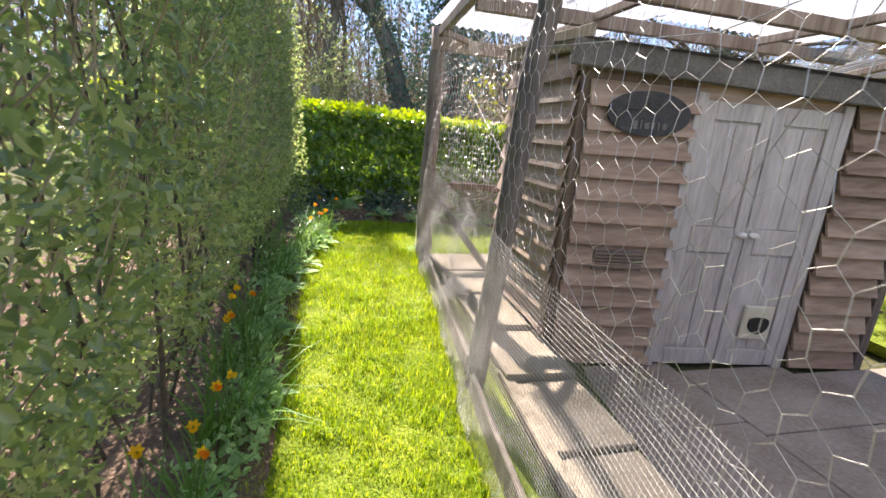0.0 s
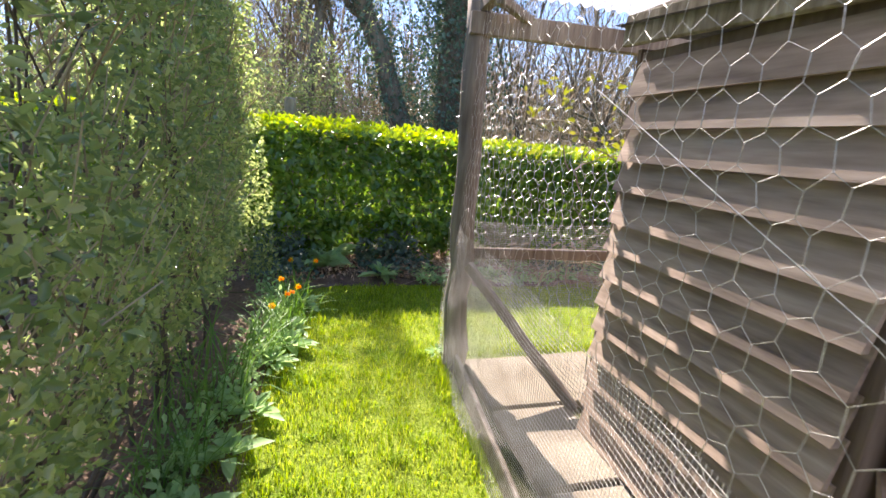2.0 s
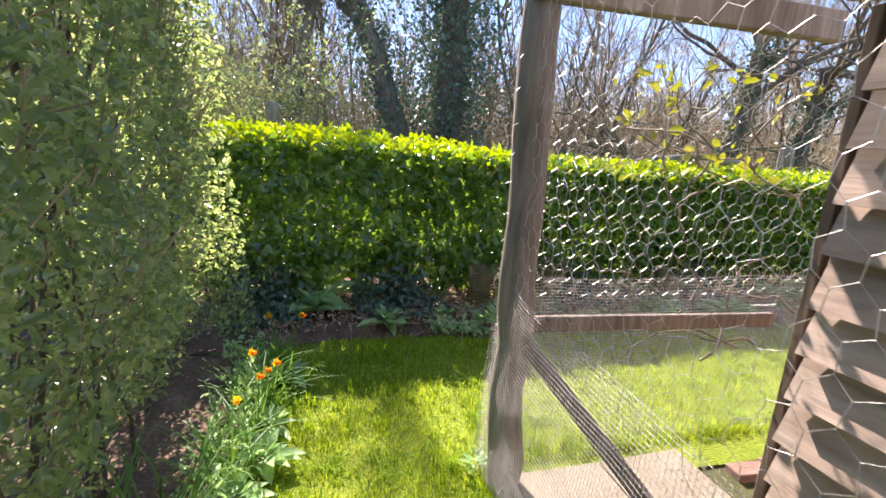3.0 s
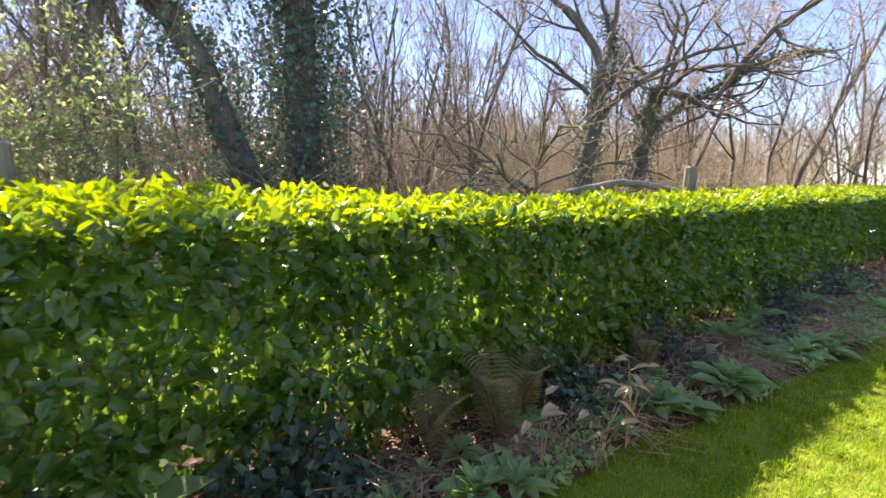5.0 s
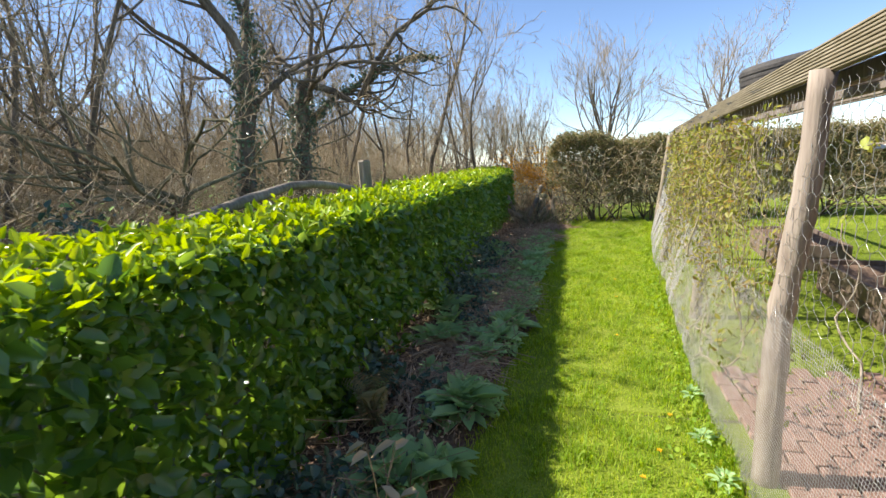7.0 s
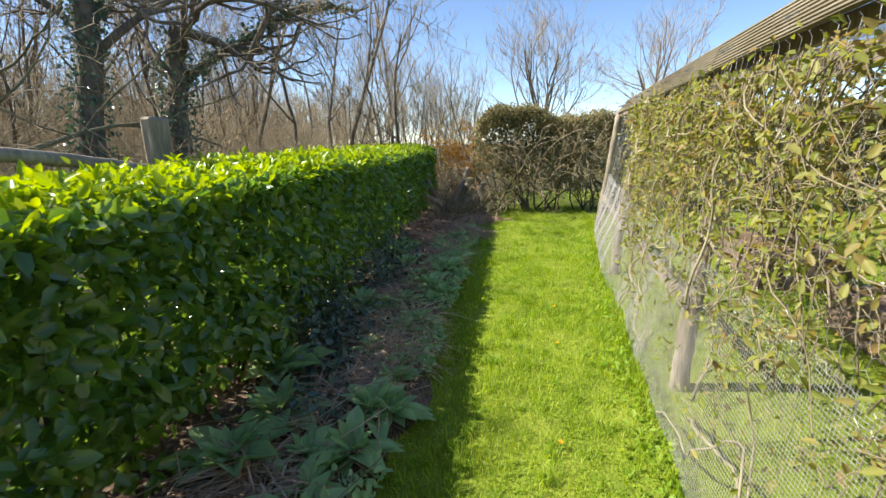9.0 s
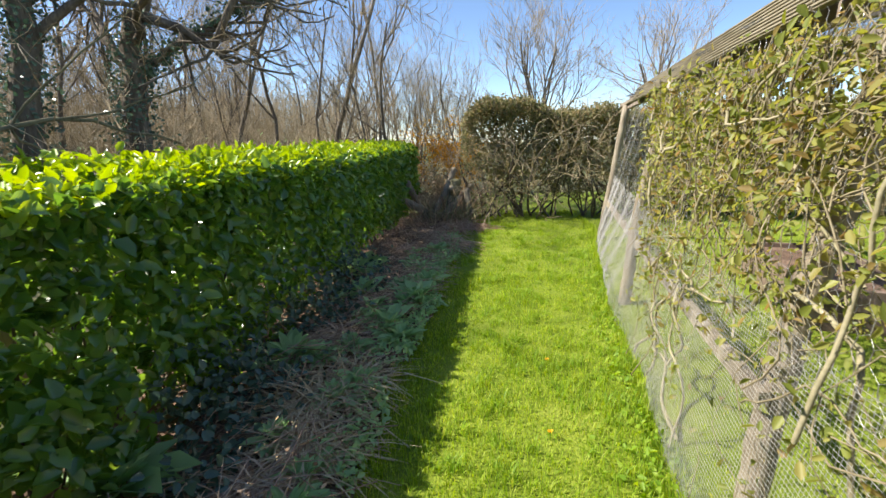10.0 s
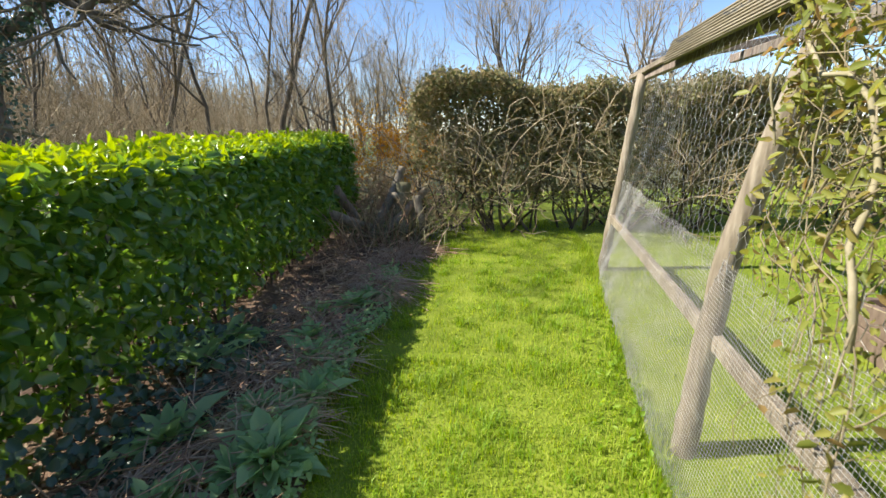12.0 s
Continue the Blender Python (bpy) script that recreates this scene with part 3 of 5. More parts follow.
def end_hedge():
    """Two overgrown evergreen shrubs grown together, open at the foot, with bare twigs showing."""
    rng = np.random.default_rng(13)
    h = base("end_hedge", "unclipped brownish green evergreen hedge closing the lawn", "hedge")
    def crest(y):
        return 1.93 + 0.20 * smooth_step(4.2, 4.6, y) + 0.05 * np.sin(y * 3.7 + 1) + 0.04 * np.sin(y * 9 + 2) - 0.25 * smooth_step(5.75, 6.05, y)
    # stems fanning up from a few stools
    thick, thin = [], []
    for y0 in (5.6, 5.0, 4.45, 3.7, 3.1, 2.2, 1.2, 0.0, -1.4, -2.6):
        for _ in range(9):
            grow(rng, (13.35 + rng.normal(0, 0.12), y0 + rng.normal(0, 0.14), -0.05), (rng.normal(-0.1, 0.45), rng.normal(0, 0.6), 1.0), rng.uniform(1.1, 1.7), rng.uniform(0.012, 0.028), 2, thick, thin, 0.2, 0.03, (4, 6), 0.8, 0.55, 0.011, 6)
    v, f = tubes([a for a, _ in thick], [b for _, b in thick], 5)
    npart("stem", v, f, M_STEM, h, smooth=True)
    v, f = tubes([a for a, _ in thin], [b for _, b in thin], 3)
    npart("twig_layer", v, f, M_TWIG, h, "thin grey-brown twigs")
    # leaves in uneven clumps, few near the ground
    n = 46000
    y = rng.uniform(-3.0, 6.0, n)
    top = crest(y)
    z = 0.15 + (top - 0.15) * rng.beta(1.7, 0.95, n)
    x = 12.95 + 0.40 * wavy(y, z, 1.1, 4.0) + 0.16 * wavy(y, z, 3.0, 7.0) + 0.25 * (z / 2.2 - 0.6) ** 2 + np.abs(rng.normal(0, 0.30, n))
    lump = 0.6 * wavy(y, z, 2.0, 14.0) + 0.5 * wavy(y, z, 5.5, 15.0)
    keep = lump > 0.02 - 0.42 * smooth_step(0.35, 1.35, z) + rng.uniform(-0.12, 0.12, n)
    at = np.stack([x, y, z], 1)[keep]
    a = scatter_leaves(at, np.tile([-1.0, 0, 0.4], (len(at), 1)), 0.062, rng, 0.5, 0.8, 0.4)
    n = 20000
    y = rng.uniform(-3.0, 6.0, n)
    b = scatter_leaves(np.stack([rng.uniform(12.95, 14.7, n), y, crest(y) - np.abs(rng.normal(0, 0.18, n)) + rng.normal(0, 0.06, n)], 1), np.tile([0, 0, 1.0], (n, 1)), 0.065, rng, 0.5, 0.8)
    v, f = joined(a, b)
    npart("leaves", v, f, M_SCRUB, h)
    # shoots standing out of the top
    m = 420
    y = rng.uniform(-3.0, 5.95, m)
    p = np.stack([rng.uniform(12.95, 14.2, m), y, crest(y) - 0.15], 1)
    q = p + np.stack([rng.normal(0, 0.06, m), rng.normal(0, 0.09, m), rng.uniform(0.12, 0.38, m)], 1)
    v, f = segments(p, q, rng.uniform(0.002, 0.005, m), 3)
    tagged(npart("shoot_layer", v, f, M_TWIG, h, "thin upright shoots"), kind="stuff")


# ---- trees ----
def grow(rng, start, heading, length, radius, depth, thick, thin, wander=0.16, rise=0.08, kids=(3, 5), angle=0.8, shrink=0.62, cut=0.014, k=6, least=0.005):
    """Adds a limb with its side branches to the lists thick and thin, as (points, radii)."""
    p, d = [np.array(start, float)], unit(np.array(heading, float))
    dirs = [d]
    for _ in range(k):
        d = unit(d + rng.normal(0, wander, 3) + np.array([0, 0, rise]))
        p.append(p[-1] + d * length / k)
        dirs.append(d)
    p = np.array(p)
    r = np.linspace(radius, max(0.004, radius * 0.42), k + 1)
    (thick if radius > cut else thin).append((p, r))
    if depth <= 0:
        return
    for _ in range(rng.integers(*kids, endpoint=True)):
        j = int(rng.integers(max(1, k // 3), k, endpoint=True))
        side = unit(np.cross(dirs[j], rng.normal(0, 1, 3)))
        a = angle * rng.uniform(0.6, 1.25)
        nd = unit(dirs[j] * math.cos(a) + side * math.sin(a))
        grow(rng, p[j], nd, length * shrink * rng.uniform(0.7, 1.2), max(least, r[j] * 0.62), depth - 1, thick, thin, wander * 1.1, rise, kids, angle, shrink, cut, max(3, k - 1), least)


end_hedge()


def tree_parts(parent, thick, thin, bark=None):
    if thick:
        v, f = tubes([a for a, _ in thick], [b for _, b in thick], 7)
        npart("trunk", v, f, bark or M_BARK, parent, smooth=True)
    if thin:
        v, f = tubes([a for a, _ in thin], [b for _, b in thin], 3)
        npart("crown", v, f, M_TWIG, parent, smooth=True)


def ivy_on(parent, paths, n, rng, reach=0.16, low=0.0, high=6.0, size=0.09):
    """Ivy leaves round the limbs given as (points, radii)."""
    at, nor = [], []
    for _ in range(n):
        p, r = paths[rng.integers(len(paths))]
        u = rng.uniform(0, len(p) - 1.001)
        i = int(u)
        c = p[i] + (p[i + 1] - p[i]) * (u - i)
        if not low < c[2] < high:
            continue
        o = unit(rng.normal(0, 1, 3) * np.array([1, 1, 0.3]))
        at.append(c + o * (r[i] + reach * abs(rng.normal(0.5, 0.6))))
        nor.append(o + np.array([0, 0, 0.4]))
    v, f = scatter_leaves(np.array(at), np.array(nor), size, rng, 0.75, 0.6)
    npart("ivy", v, f, M_IVY, parent, "dark glossy ivy leaves")


def ivy_tree(x, y, seed, fork, radius, lean, limbs, reach, ivy, ivy_reach, depth=3, label="bare spreading oak with ivy-clad trunk", droop=0.0, elbow=(), kids=(5, 7), bark=None, wander=0.20, leaf=0.09):
    """A trunk up to its fork and spreading limbs; limbs: (azimuth, rise) pairs in degrees and slope."""
    rng = np.random.default_rng(seed)
    t = base("oak_tree", label, "tree", at=(x, y, 0))
    thick, thin = [], []
    k = 8
    u = np.linspace(0, 1, k)[:, None]
    p = np.array([[0, 0, -0.2]]) + np.array([[lean[0] * fork, lean[1] * fork, fork]]) * u + rng.normal(0, 0.05, (k, 3)) * u
    thick.append((p, np.linspace(radius * 1.15, radius * 0.75, k)))
    for az, rise in limbs:
        a = radians(az)
        start = p[int(rng.integers(k - 3, k))]
        grow(rng, start, (math.sin(a), math.cos(a), rise), reach * rng.uniform(0.8, 1.15), radius * 0.36, depth, thick, thin, wander, 0.03 - droop, kids, 0.75, 0.58, 0.02, 8, 0.007)
    if elbow:
        # one heavy limb that runs out level, dips and then turns up
        e = np.array(elbow, float)
        thick.append((e, np.linspace(radius * 0.5, radius * 0.22, len(e))))
        for j in range(2, len(e)):
            for _ in range(4):
                grow(rng, e[j], unit(e[j] - e[j - 1]) + rng.normal(0, 0.7, 3), reach * 0.42, radius * 0.16, 2, thick, thin, wander, 0.05, kids, 0.75, 0.58, 0.02, 7, 0.007)
    tree_parts(t, thick, thin, bark)
    if ivy:
        ivy_on(t, thick[:2], ivy, rng, ivy_reach, 0.0, fork * 1.3, leaf)
    return t


ivy_tree(12.4, 14.7, 4, 5.1, 0.27, (0.07, -0.09), ((80, 0.9), (110, 0.6), (60, 1.8), (165, 1.2), (250, 1.3), (310, 1.8), (130, 1.6)), 5.2, 2600, 0.22, 4, kids=(3, 5), wander=0.26)
ivy_tree(14.6, 14.2, 9, 4.6, 0.28, (0.05, -0.10), ((120, 0.8), (70, 1.5), (185, 0.9), (30, 1.8), (280, 1.6), (150, 2.4)), 4.8, 3000, 0.28, 4, elbow=((0.15, -0.4, 4.3), (0.25, -0.75, 4.4), (0.42, -1.45, 4.15), (0.62, -2.1, 3.7), (0.8, -2.7, 4.8), (1.0, -3.5, 5.8), (1.3, -4.5, 6.4)), kids=(3, 5), wander=0.26)
ivy_tree(3.6, 15.7, 21, 7.0, 0.42, (0.02, 0.0), ((300, 0.8), (60, 0.8), (120, 0.5), (200, 1.2)), 1.9, 15000, 1.0, 3, "old bare tree thickly clad in dark ivy", leaf=0.11)
ivy_tree(2.9, 15.0, 22, 6.6, 0.30, (-0.36, 0.05), ((280, 0.8), (90, 0.7), (330, 0.8), (200, 1.0)), 2.4, 5000, 0.40, 3, "leaning bare trunk with patches of ivy", leaf=0.10)
ivy_tree(-0.8, 15.2, 23, 5.5, 0.17, (0.16, 0.05), ((280, 0.8), (90, 0.9), (200, 0.9)), 2.4, 300, 0.2, 3, "leaning bare trunk with patches of ivy")
ivy_tree(10.0, 14.4, 24, 1.4, 0.15, (-0.10, 0.0), ((300, 1.25), (290, 0.15), (315, 0.35), (280, 0.7), (255, 0.3), (100, 1.0), (180, 1.2)), 4.3, 0, 0.2, 3, "low bare tree with long mossy arching boughs", 0.02, kids=(3, 5), bark=M_MOSSBARK, wander=0.24)


def bare_tree(name, seed, height, radius, depth, kids, spread, label, rise=0.14, at=(0, 0, 0)):
    rng = np.random.default_rng(seed)
    t = base(name, label, "tree", "bare trees of the wood", at=at)
    thick, thin = [], []
    grow(rng, (0, 0, -0.2), (rng.normal(0, 0.06), rng.normal(0, 0.06), 1.0), height, radius, depth, thick, thin, 0.11, rise, kids, spread, 0.50, 0.018, 9, 0.008)
    tree_parts(t, thick, thin)
    return t


def wood():
    rng = np.random.default_rng(5)
    kinds = [bare_tree("bare_tree", 31 + i, 6.6 + i % 3, 0.06 + 0.022 * (i % 3), 3, (5, 8), 0.72, "slender bare woodland tree", at=p)
             for i, p in enumerate([(-1.5, 17, 0), (6.5, 16, 0), (9.0, 19, 0), (18.0, 17, 0), (21.5, 14.0, 0), (0.6, 20, 0), (7.4, 18.6, 0), (16.4, 18.2, 0)])]
    for j in range(92):
        x, y = rng.uniform(-14, 40), rng.uniform(16.0, 34)
        if x > 22:
            y = rng.uniform(9, 30)
        s = rng.uniform(0.7, 1.2)
        copy_thing(kinds[j % len(kinds)], pose(x, y, 0, rng.normal(0, 3), rng.normal(0, 3), rng.uniform(0, 360)) @ Matrix.Scale(s, 4))
    for j in range(24):
        x = 19.5 + 1.0 * j + rng.uniform(-0.5, 0.5)
        copy_thing(kinds[j % len(kinds)], pose(x, 9.2 + 0.14 * j + rng.uniform(-1.0, 2.5), 0, 0, 0, rng.uniform(0, 360)) @ Matrix.Scale(rng.uniform(0.42, 0.72), 4))
    # low scrub trees past the far end of the garden
    for j in range(26):
        copy_thing(kinds[j % len(kinds)], pose(19.0 + 0.95 * j + rng.uniform(-0.4, 0.4), 6.6 + 0.10 * j + rng.uniform(-0.7, 1.6), 0, 0, 0, rng.uniform(0, 360)) @ Matrix.Scale(rng.uniform(0.30, 0.46), 4))
    # far stems, forked and crooked
    n = 2400
    x, y = rng.uniform(-60, 110, n), rng.uniform(30, 75, n)
    a = np.stack([x, y, np.full(n, -0.2)], 1)
    k = a + np.stack([rng.normal(0, 0.5, n), rng.normal(0, 0.4, n), rng.uniform(2.5, 5, n)], 1)
    b = k + np.stack([rng.normal(0, 0.8, n), rng.normal(0, 0.5, n), rng.uniform(3, 6, n)], 1)
    r = rng.uniform(0.03, 0.09, n)
    v1, v1b = segments(a, k, r, 4), segments(k, b, r * 0.6, 4)
    m = 30000
    i = rng.integers(0, n, m)
    u = rng.uniform(-0.5, 1.0, m)[:, None]
    c = np.where(u < 0, k[i] + (k[i] - a[i]) * u, k[i] + (b[i] - k[i]) * u)
    d = c + np.stack([rng.normal(0, 1.2, m), rng.normal(0, 0.7, m), rng.uniform(0.2, 2.0, m)], 1)
    v2 = segments(c, d, rng.uniform(0.012, 0.03, m), 3)
    i = rng.integers(0, m, 48000)
    u = rng.uniform(0.2, 1.0, 48000)[:, None]
    p = c[i] * (1 - u) + d[i] * u
    q = p + np.stack([rng.normal(0, 0.55, 48000), rng.normal(0, 0.4, 48000), rng.uniform(-0.1, 1.0, 48000)], 1)
    v3 = segments(p, q, rng.uniform(0.008, 0.018, 48000), 3)
    v, f = joined(v1, v1b, v2, v3)
    tagged(npart("far_wood", v, f, M_TWIG), "dense bare wood in the distance", "wood", kind="stuff")
    # brushwood under the trees: arching canes that fork
    m = 9000
    x, y = rng.uniform(-16, 40, m), rng.uniform(11.5, 30, m)
    a = np.stack([x, y, np.zeros(m)], 1)
    tall = rng.uniform(0.4, 1.6, m) * (0.7 + 0.9 * smooth_step(12, 20, y))
    k = a + np.stack([rng.normal(0, 0.25, m), rng.normal(0, 0.25, m), tall], 1)
    b = k + np.stack([rng.normal(0, 0.7, m), rng.normal(0, 0.5, m), tall * rng.uniform(-0.1, 0.9, m)], 1)
    c = k + np.stack([rng.normal(0, 0.6, m), rng.normal(0, 0.5, m), tall * rng.uniform(0.1, 0.9, m)], 1)
    mid = k * 0.5 + b * 0.5
    d = mid + np.stack([rng.normal(0, 0.4, m), rng.normal(0, 0.3, m), rng.uniform(-0.1, 0.6, m)], 1)
    r = rng.uniform(0.005, 0.012, m)
    v, f = joined(segments(a, k, r, 3), segments(k, b, r * 0.7, 3), segments(k, c, r * 0.7, 3), segments(mid, d, r * 0.6, 3))
    tagged(npart("brushwood", v, f, M_TWIG), "tangle of thin bare brushwood and brambles", "brushwood", kind="stuff")
    m = 16000
    at = np.stack([rng.uniform(-16, 40, m), rng.uniform(10, 32, m), np.abs(rng.normal(0, 0.55, m))], 1)
    v, f = scatter_leaves(at, np.tile([0, 0, 1.0], (m, 1)), 0.12, rng, 0.5, 0.6)
    tagged(npart("undergrowth", v, f, M_HERB), "low green undergrowth on the wood floor", "undergrowth", kind="stuff")


wood()
ivy_tree(26.4, 3.7, 77, 2.2, 0.15, (0.0, 0.0), ((0, 1.1), (60, 1.3), (120, 1.3), (180, 1.1), (240, 1.4), (300, 1.3), (10, 1.9), (190, 1.8), (20, 5.0), (200, 5.0)), 3.5, 0, 0, 3, "fine-branched bare garden tree beyond the hedge", -0.08, kids=(4, 6), wander=0.10)
ivy_tree(28.4, -2.6, 78, 2.0, 0.18, (0.0, 0.0), ((0, 1.1), (60, 1.3), (120, 1.4), (180, 1.2), (240, 1.4), (300, 1.5), (10, 2.2), (30, 5.0)), 3.9, 0, 0, 3, "fine-branched bare garden tree beyond the hedge", -0.08, kids=(4, 6), wander=0.10)


# ---- the run: posts, beams, netting, roof ----
def eave_y(x):
    return 4.62 - 0.105 * (np.asarray(x, float) - 1.0)


def pole(name, a, b, r, parent, mat=None, seed=1, label="", flat=1.0):
    """A round pole with a slightly crooked line and knots."""
    rng = np.random.default_rng(seed)
    a, b = np.array(a, float), np.array(b, float)
    k = 14
    u = np.linspace(0, 1, k)[:, None]
    p = a + (b - a) * u
    p[1:-1] += rng.normal(0, r * 0.08, (k - 2, 3))
    rad = r * (1 + rng.normal(0, 0.035, k)) * np.linspace(1.06, 0.95, k)
    v, f = tubes([p], [rad], 12)
    caps = [np.arange(12)[None, ::-1], np.arange(12)[None, :] + 12 * (k - 1)]
    return npart(name, v, [f] + caps, mat or M_POST, parent, label, smooth=True)


def hex_net(place, length, z0, z1, cell, r):
    """Hexagonal wire netting on the surface place(u, z): u along, z up."""
    w, h = cell, cell * 0.86
    nu, nz = int(length / w), int((z1 - z0) / (h * 1.0))
    A, B = [], []
    for j in range(nz + 1):
        z = z0 + j * h
        s = (j % 2) * w / 2
        i = np.arange(nu)
        u = i * w + s
        # slanting wires of one row
        A += [np.stack([u, np.full(nu, z)], 1), np.stack([u + w / 2, np.full(nu, z + h * 0.36)], 1)]
        B += [np.stack([u + w / 2, np.full(nu, z + h * 0.36)], 1), np.stack([u + w, np.full(nu, z)], 1)]
        # twisted upright wires
        A.append(np.stack([u + w / 2, np.full(nu, z + h * 0.36)], 1))
        B.append(np.stack([u + w / 2, np.full(nu, z + h)], 1))
    A, B = np.concatenate(A), np.concatenate(B)
    ok = (A[:, 1] < z1) & (B[:, 1] < z1 + h)
    A, B = A[ok], B[ok]
    def bent(q):
        return q + 0.006 * np.stack([np.sin(q[:, 0] * 23 + q[:, 1] * 31) + np.sin(q[:, 0] * 7.3 - q[:, 1] * 5), np.sin(q[:, 0] * 29 - q[:, 1] * 17) + np.sin(q[:, 0] * 4.1 + q[:, 1] * 6)], 1)
    twist = np.where(np.abs(A[:, 0] - B[:, 0]) < 1e-6, 1.45, 1.0)
    return segments(place(bent(A)), place(bent(B)), r * twist, 3)


def square_net(place, length, z0, z1, gap, r, step=0.09):
    us, zs = np.arange(0, length, step), np.arange(z0, z1, gap)
    U, Z = np.meshgrid(us, zs)
    a = np.stack([U.ravel(), Z.ravel()], 1)
    h = segments(place(a), place(a + np.array([step, 0])), r, 3)
    us, zs = np.arange(0, length, gap), np.linspace(z0, z1, 9)
    U, Z = np.meshgrid(us, zs[:-1])
    a = np.stack([U.ravel(), Z.ravel()], 1)
    v = segments(place(a), place(a + np.array([0, zs[1] - zs[0]])), r * 0.8, 3)
    return joined(h, v)


def west_net(uz):
    u, z = uz[:, 0], uz[:, 1]
    y = -0.7 + u
    x = west_x(y) + 0.055 * z + 0.012 * np.sin(y * 2.6) + 0.010 * np.sin(y * 6.1 + z * 4) + 0.006 * np.sin(z * 17 + y * 9)
    return np.stack([x, y, z + 0.008 * np.sin(y * 5 + z * 3) + np.where(y < 4, -0.1 * (1 - smooth_step(0, 4.6, y)), 0)], 1)


def north_net(uz):
    u, z = uz[:, 0], uz[:, 1]
    x = 0.87 + u
    lean = 0.05 + 0.015 * (x - 1)
    y = net_y(x) + 0.02 - lean * z + 0.05 * np.exp(-((z - 0.18) / 0.28) ** 2) * (0.6 + 0.5 * np.sin(x * 1.5)) + 0.010 * np.sin(x * 3.1 + z * 2) + 0.008 * np.sin(x * 11 + z * 9)
    return np.stack([x, y, z + 0.01 * np.sin(x * 4 + z * 5)], 1)


def log_post(line, r, parent, mat, seed, label):
    """A bent round log along a line of points, with knots, a taper and flat sawn ends."""
    rng = np.random.default_rng(seed)
    q = np.array(line, float)
    t = np.linspace(0, len(q) - 1, 22)
    p = np.stack([np.interp(t, np.arange(len(q)), q[:, c]) for c in range(3)], 1)
    for _ in range(2):
        p[1:-1] = (p[:-2] + 2 * p[1:-1] + p[2:]) / 4
    p[1:-1] += rng.normal(0, r * 0.05, (20, 3))
    rad = r * (1 + rng.normal(0, 0.05, 22)) * np.linspace(1.1, 0.92, 22)
    v, f = tubes([p], [rad], 14)
    return npart("post", v, [f, np.arange(14)[None, ::-1], np.arange(14)[None, :] + 14 * 21], mat, parent, label, smooth=True)


def make_run():
    run = base("wire_run", "timber-framed wire run with clear corrugated roof", "animal run")
    pole("post", (0.80, 2.20, -0.2), (0.928, 2.045, 2.24), 0.058, run, M_DARKPOST, 1, label="dark leaning round post")
    pole("post", (0.60, -0.75, -0.3), (0.70, -0.75, 2.0), 0.05, run, seed=2)
    pole("post", (0.925, 4.545, -0.05), (0.972, 4.70, 2.27), 0.076, run, seed=3, label="thick round corner post, weathered grey-brown")
    log_post(((3.66, 4.50, -0.05), (3.66, 4.50, 0.35), (3.68, 4.49, 0.82), (3.63, 4.475, 1.15), (3.575, 4.46, 1.55), (3.555, 4.45, 1.99)), 0.053, run, M_POST, 4, "thick bent log post")
    log_post(((6.13, 4.25, -0.05), (6.16, 4.21, 0.5), (6.14, 4.17, 1.0), (6.10, 4.12, 1.4), (6.07, 4.07, 1.93)), 0.05, run, M_LOG, 5, "pale weathered log post")
    log_post(((8.66, 4.09, -0.05), (8.68, 4.06, 0.34), (8.67, 4.02, 0.9), (8.56, 3.96, 1.42), (8.40, 3.91, 1.93)), 0.05, run, M_LOG, 6, "pale weathered log post")
    pole("post", (11.41, 3.78, -0.05), (11.3, 3.55, 1.9), 0.05, run, M_LOG, 7, "pale leaning end post")
    # eave and roof beams
    beam("eave_beam", (0.985, 4.72, 2.225), (0.70, -0.9, 2.225), 0.06, 0.09, M_POST, run)
    beam("eave_beam", (0.90, 4.63, 2.115), (2.3, float(eave_y(2.3)) + 0.03, 2.10), 0.055, 0.125, M_POST, run)
    beam("eave_beam", (2.65, float(eave_y(2.65)) - 0.03, 1.97), (11.5, float(eave_y(11.5)) - 0.02, 1.88), 0.05, 0.07, M_POST, run)
    for y in (0.2, 1.45, 2.68, 3.4):
        beam("rafter", (0.75 + 0.06 * y, y, 2.20), (4.4, y + 0.02, 2.20), 0.06, 0.10, M_POST, run)
    for x, y in ((1.9, 4.5), (3.4, 3.4)):
        beam("rafter", (x, y, 2.225), (x, -0.8, 2.225), 0.05, 0.06, M_POST, run)
    for x in (4.6, 6.9, 9.0, 11.1):
        beam("rafter", (x, float(eave_y(x)) + 0.0, 1.97), (x - 0.2, float(eave_y(x)) - 2.3, 2.29), 0.05, 0.06, M_POST, run)
    for back, z in ((0.75, 2.045), (1.5, 2.15), (2.25, 2.255)):
        beam("purlin", (3.9, float(eave_y(3.9)) - back, z), (11.3, float(eave_y(11.3)) - back, z - 0.05), 0.05, 0.07, M_POST, run)
    beam("corner_brace", (0.95, 4.30, 2.16), (1.25, 4.60, 2.16), 0.05, 0.05, M_POST, run)
    # rails and braces
    beam("rail", (0.95, 4.60, 0.76), (2.30, 4.52, 0.755), 0.035, 0.07, M_POST, run)
    beam("rail", (6.1, 4.27, 0.60), (8.58, 4.03, 0.58), 0.045, 0.075, M_LOG, run, "pale rough rail")
    beam("rail", (8.58, 4.03, 0.58), (11.38, 3.72, 0.56), 0.045, 0.075, M_LOG, run, "pale rough rail")
    beam("brace", (0.97, 4.52, 0.70), (1.47, 3.92, 0.02), 0.045, 0.06, M_POST, run)
    beam("gravel_board", (0.79, 2.3, -0.03), (0.93, 4.5, 0.05), 0.03, 0.14, M_POST, run)
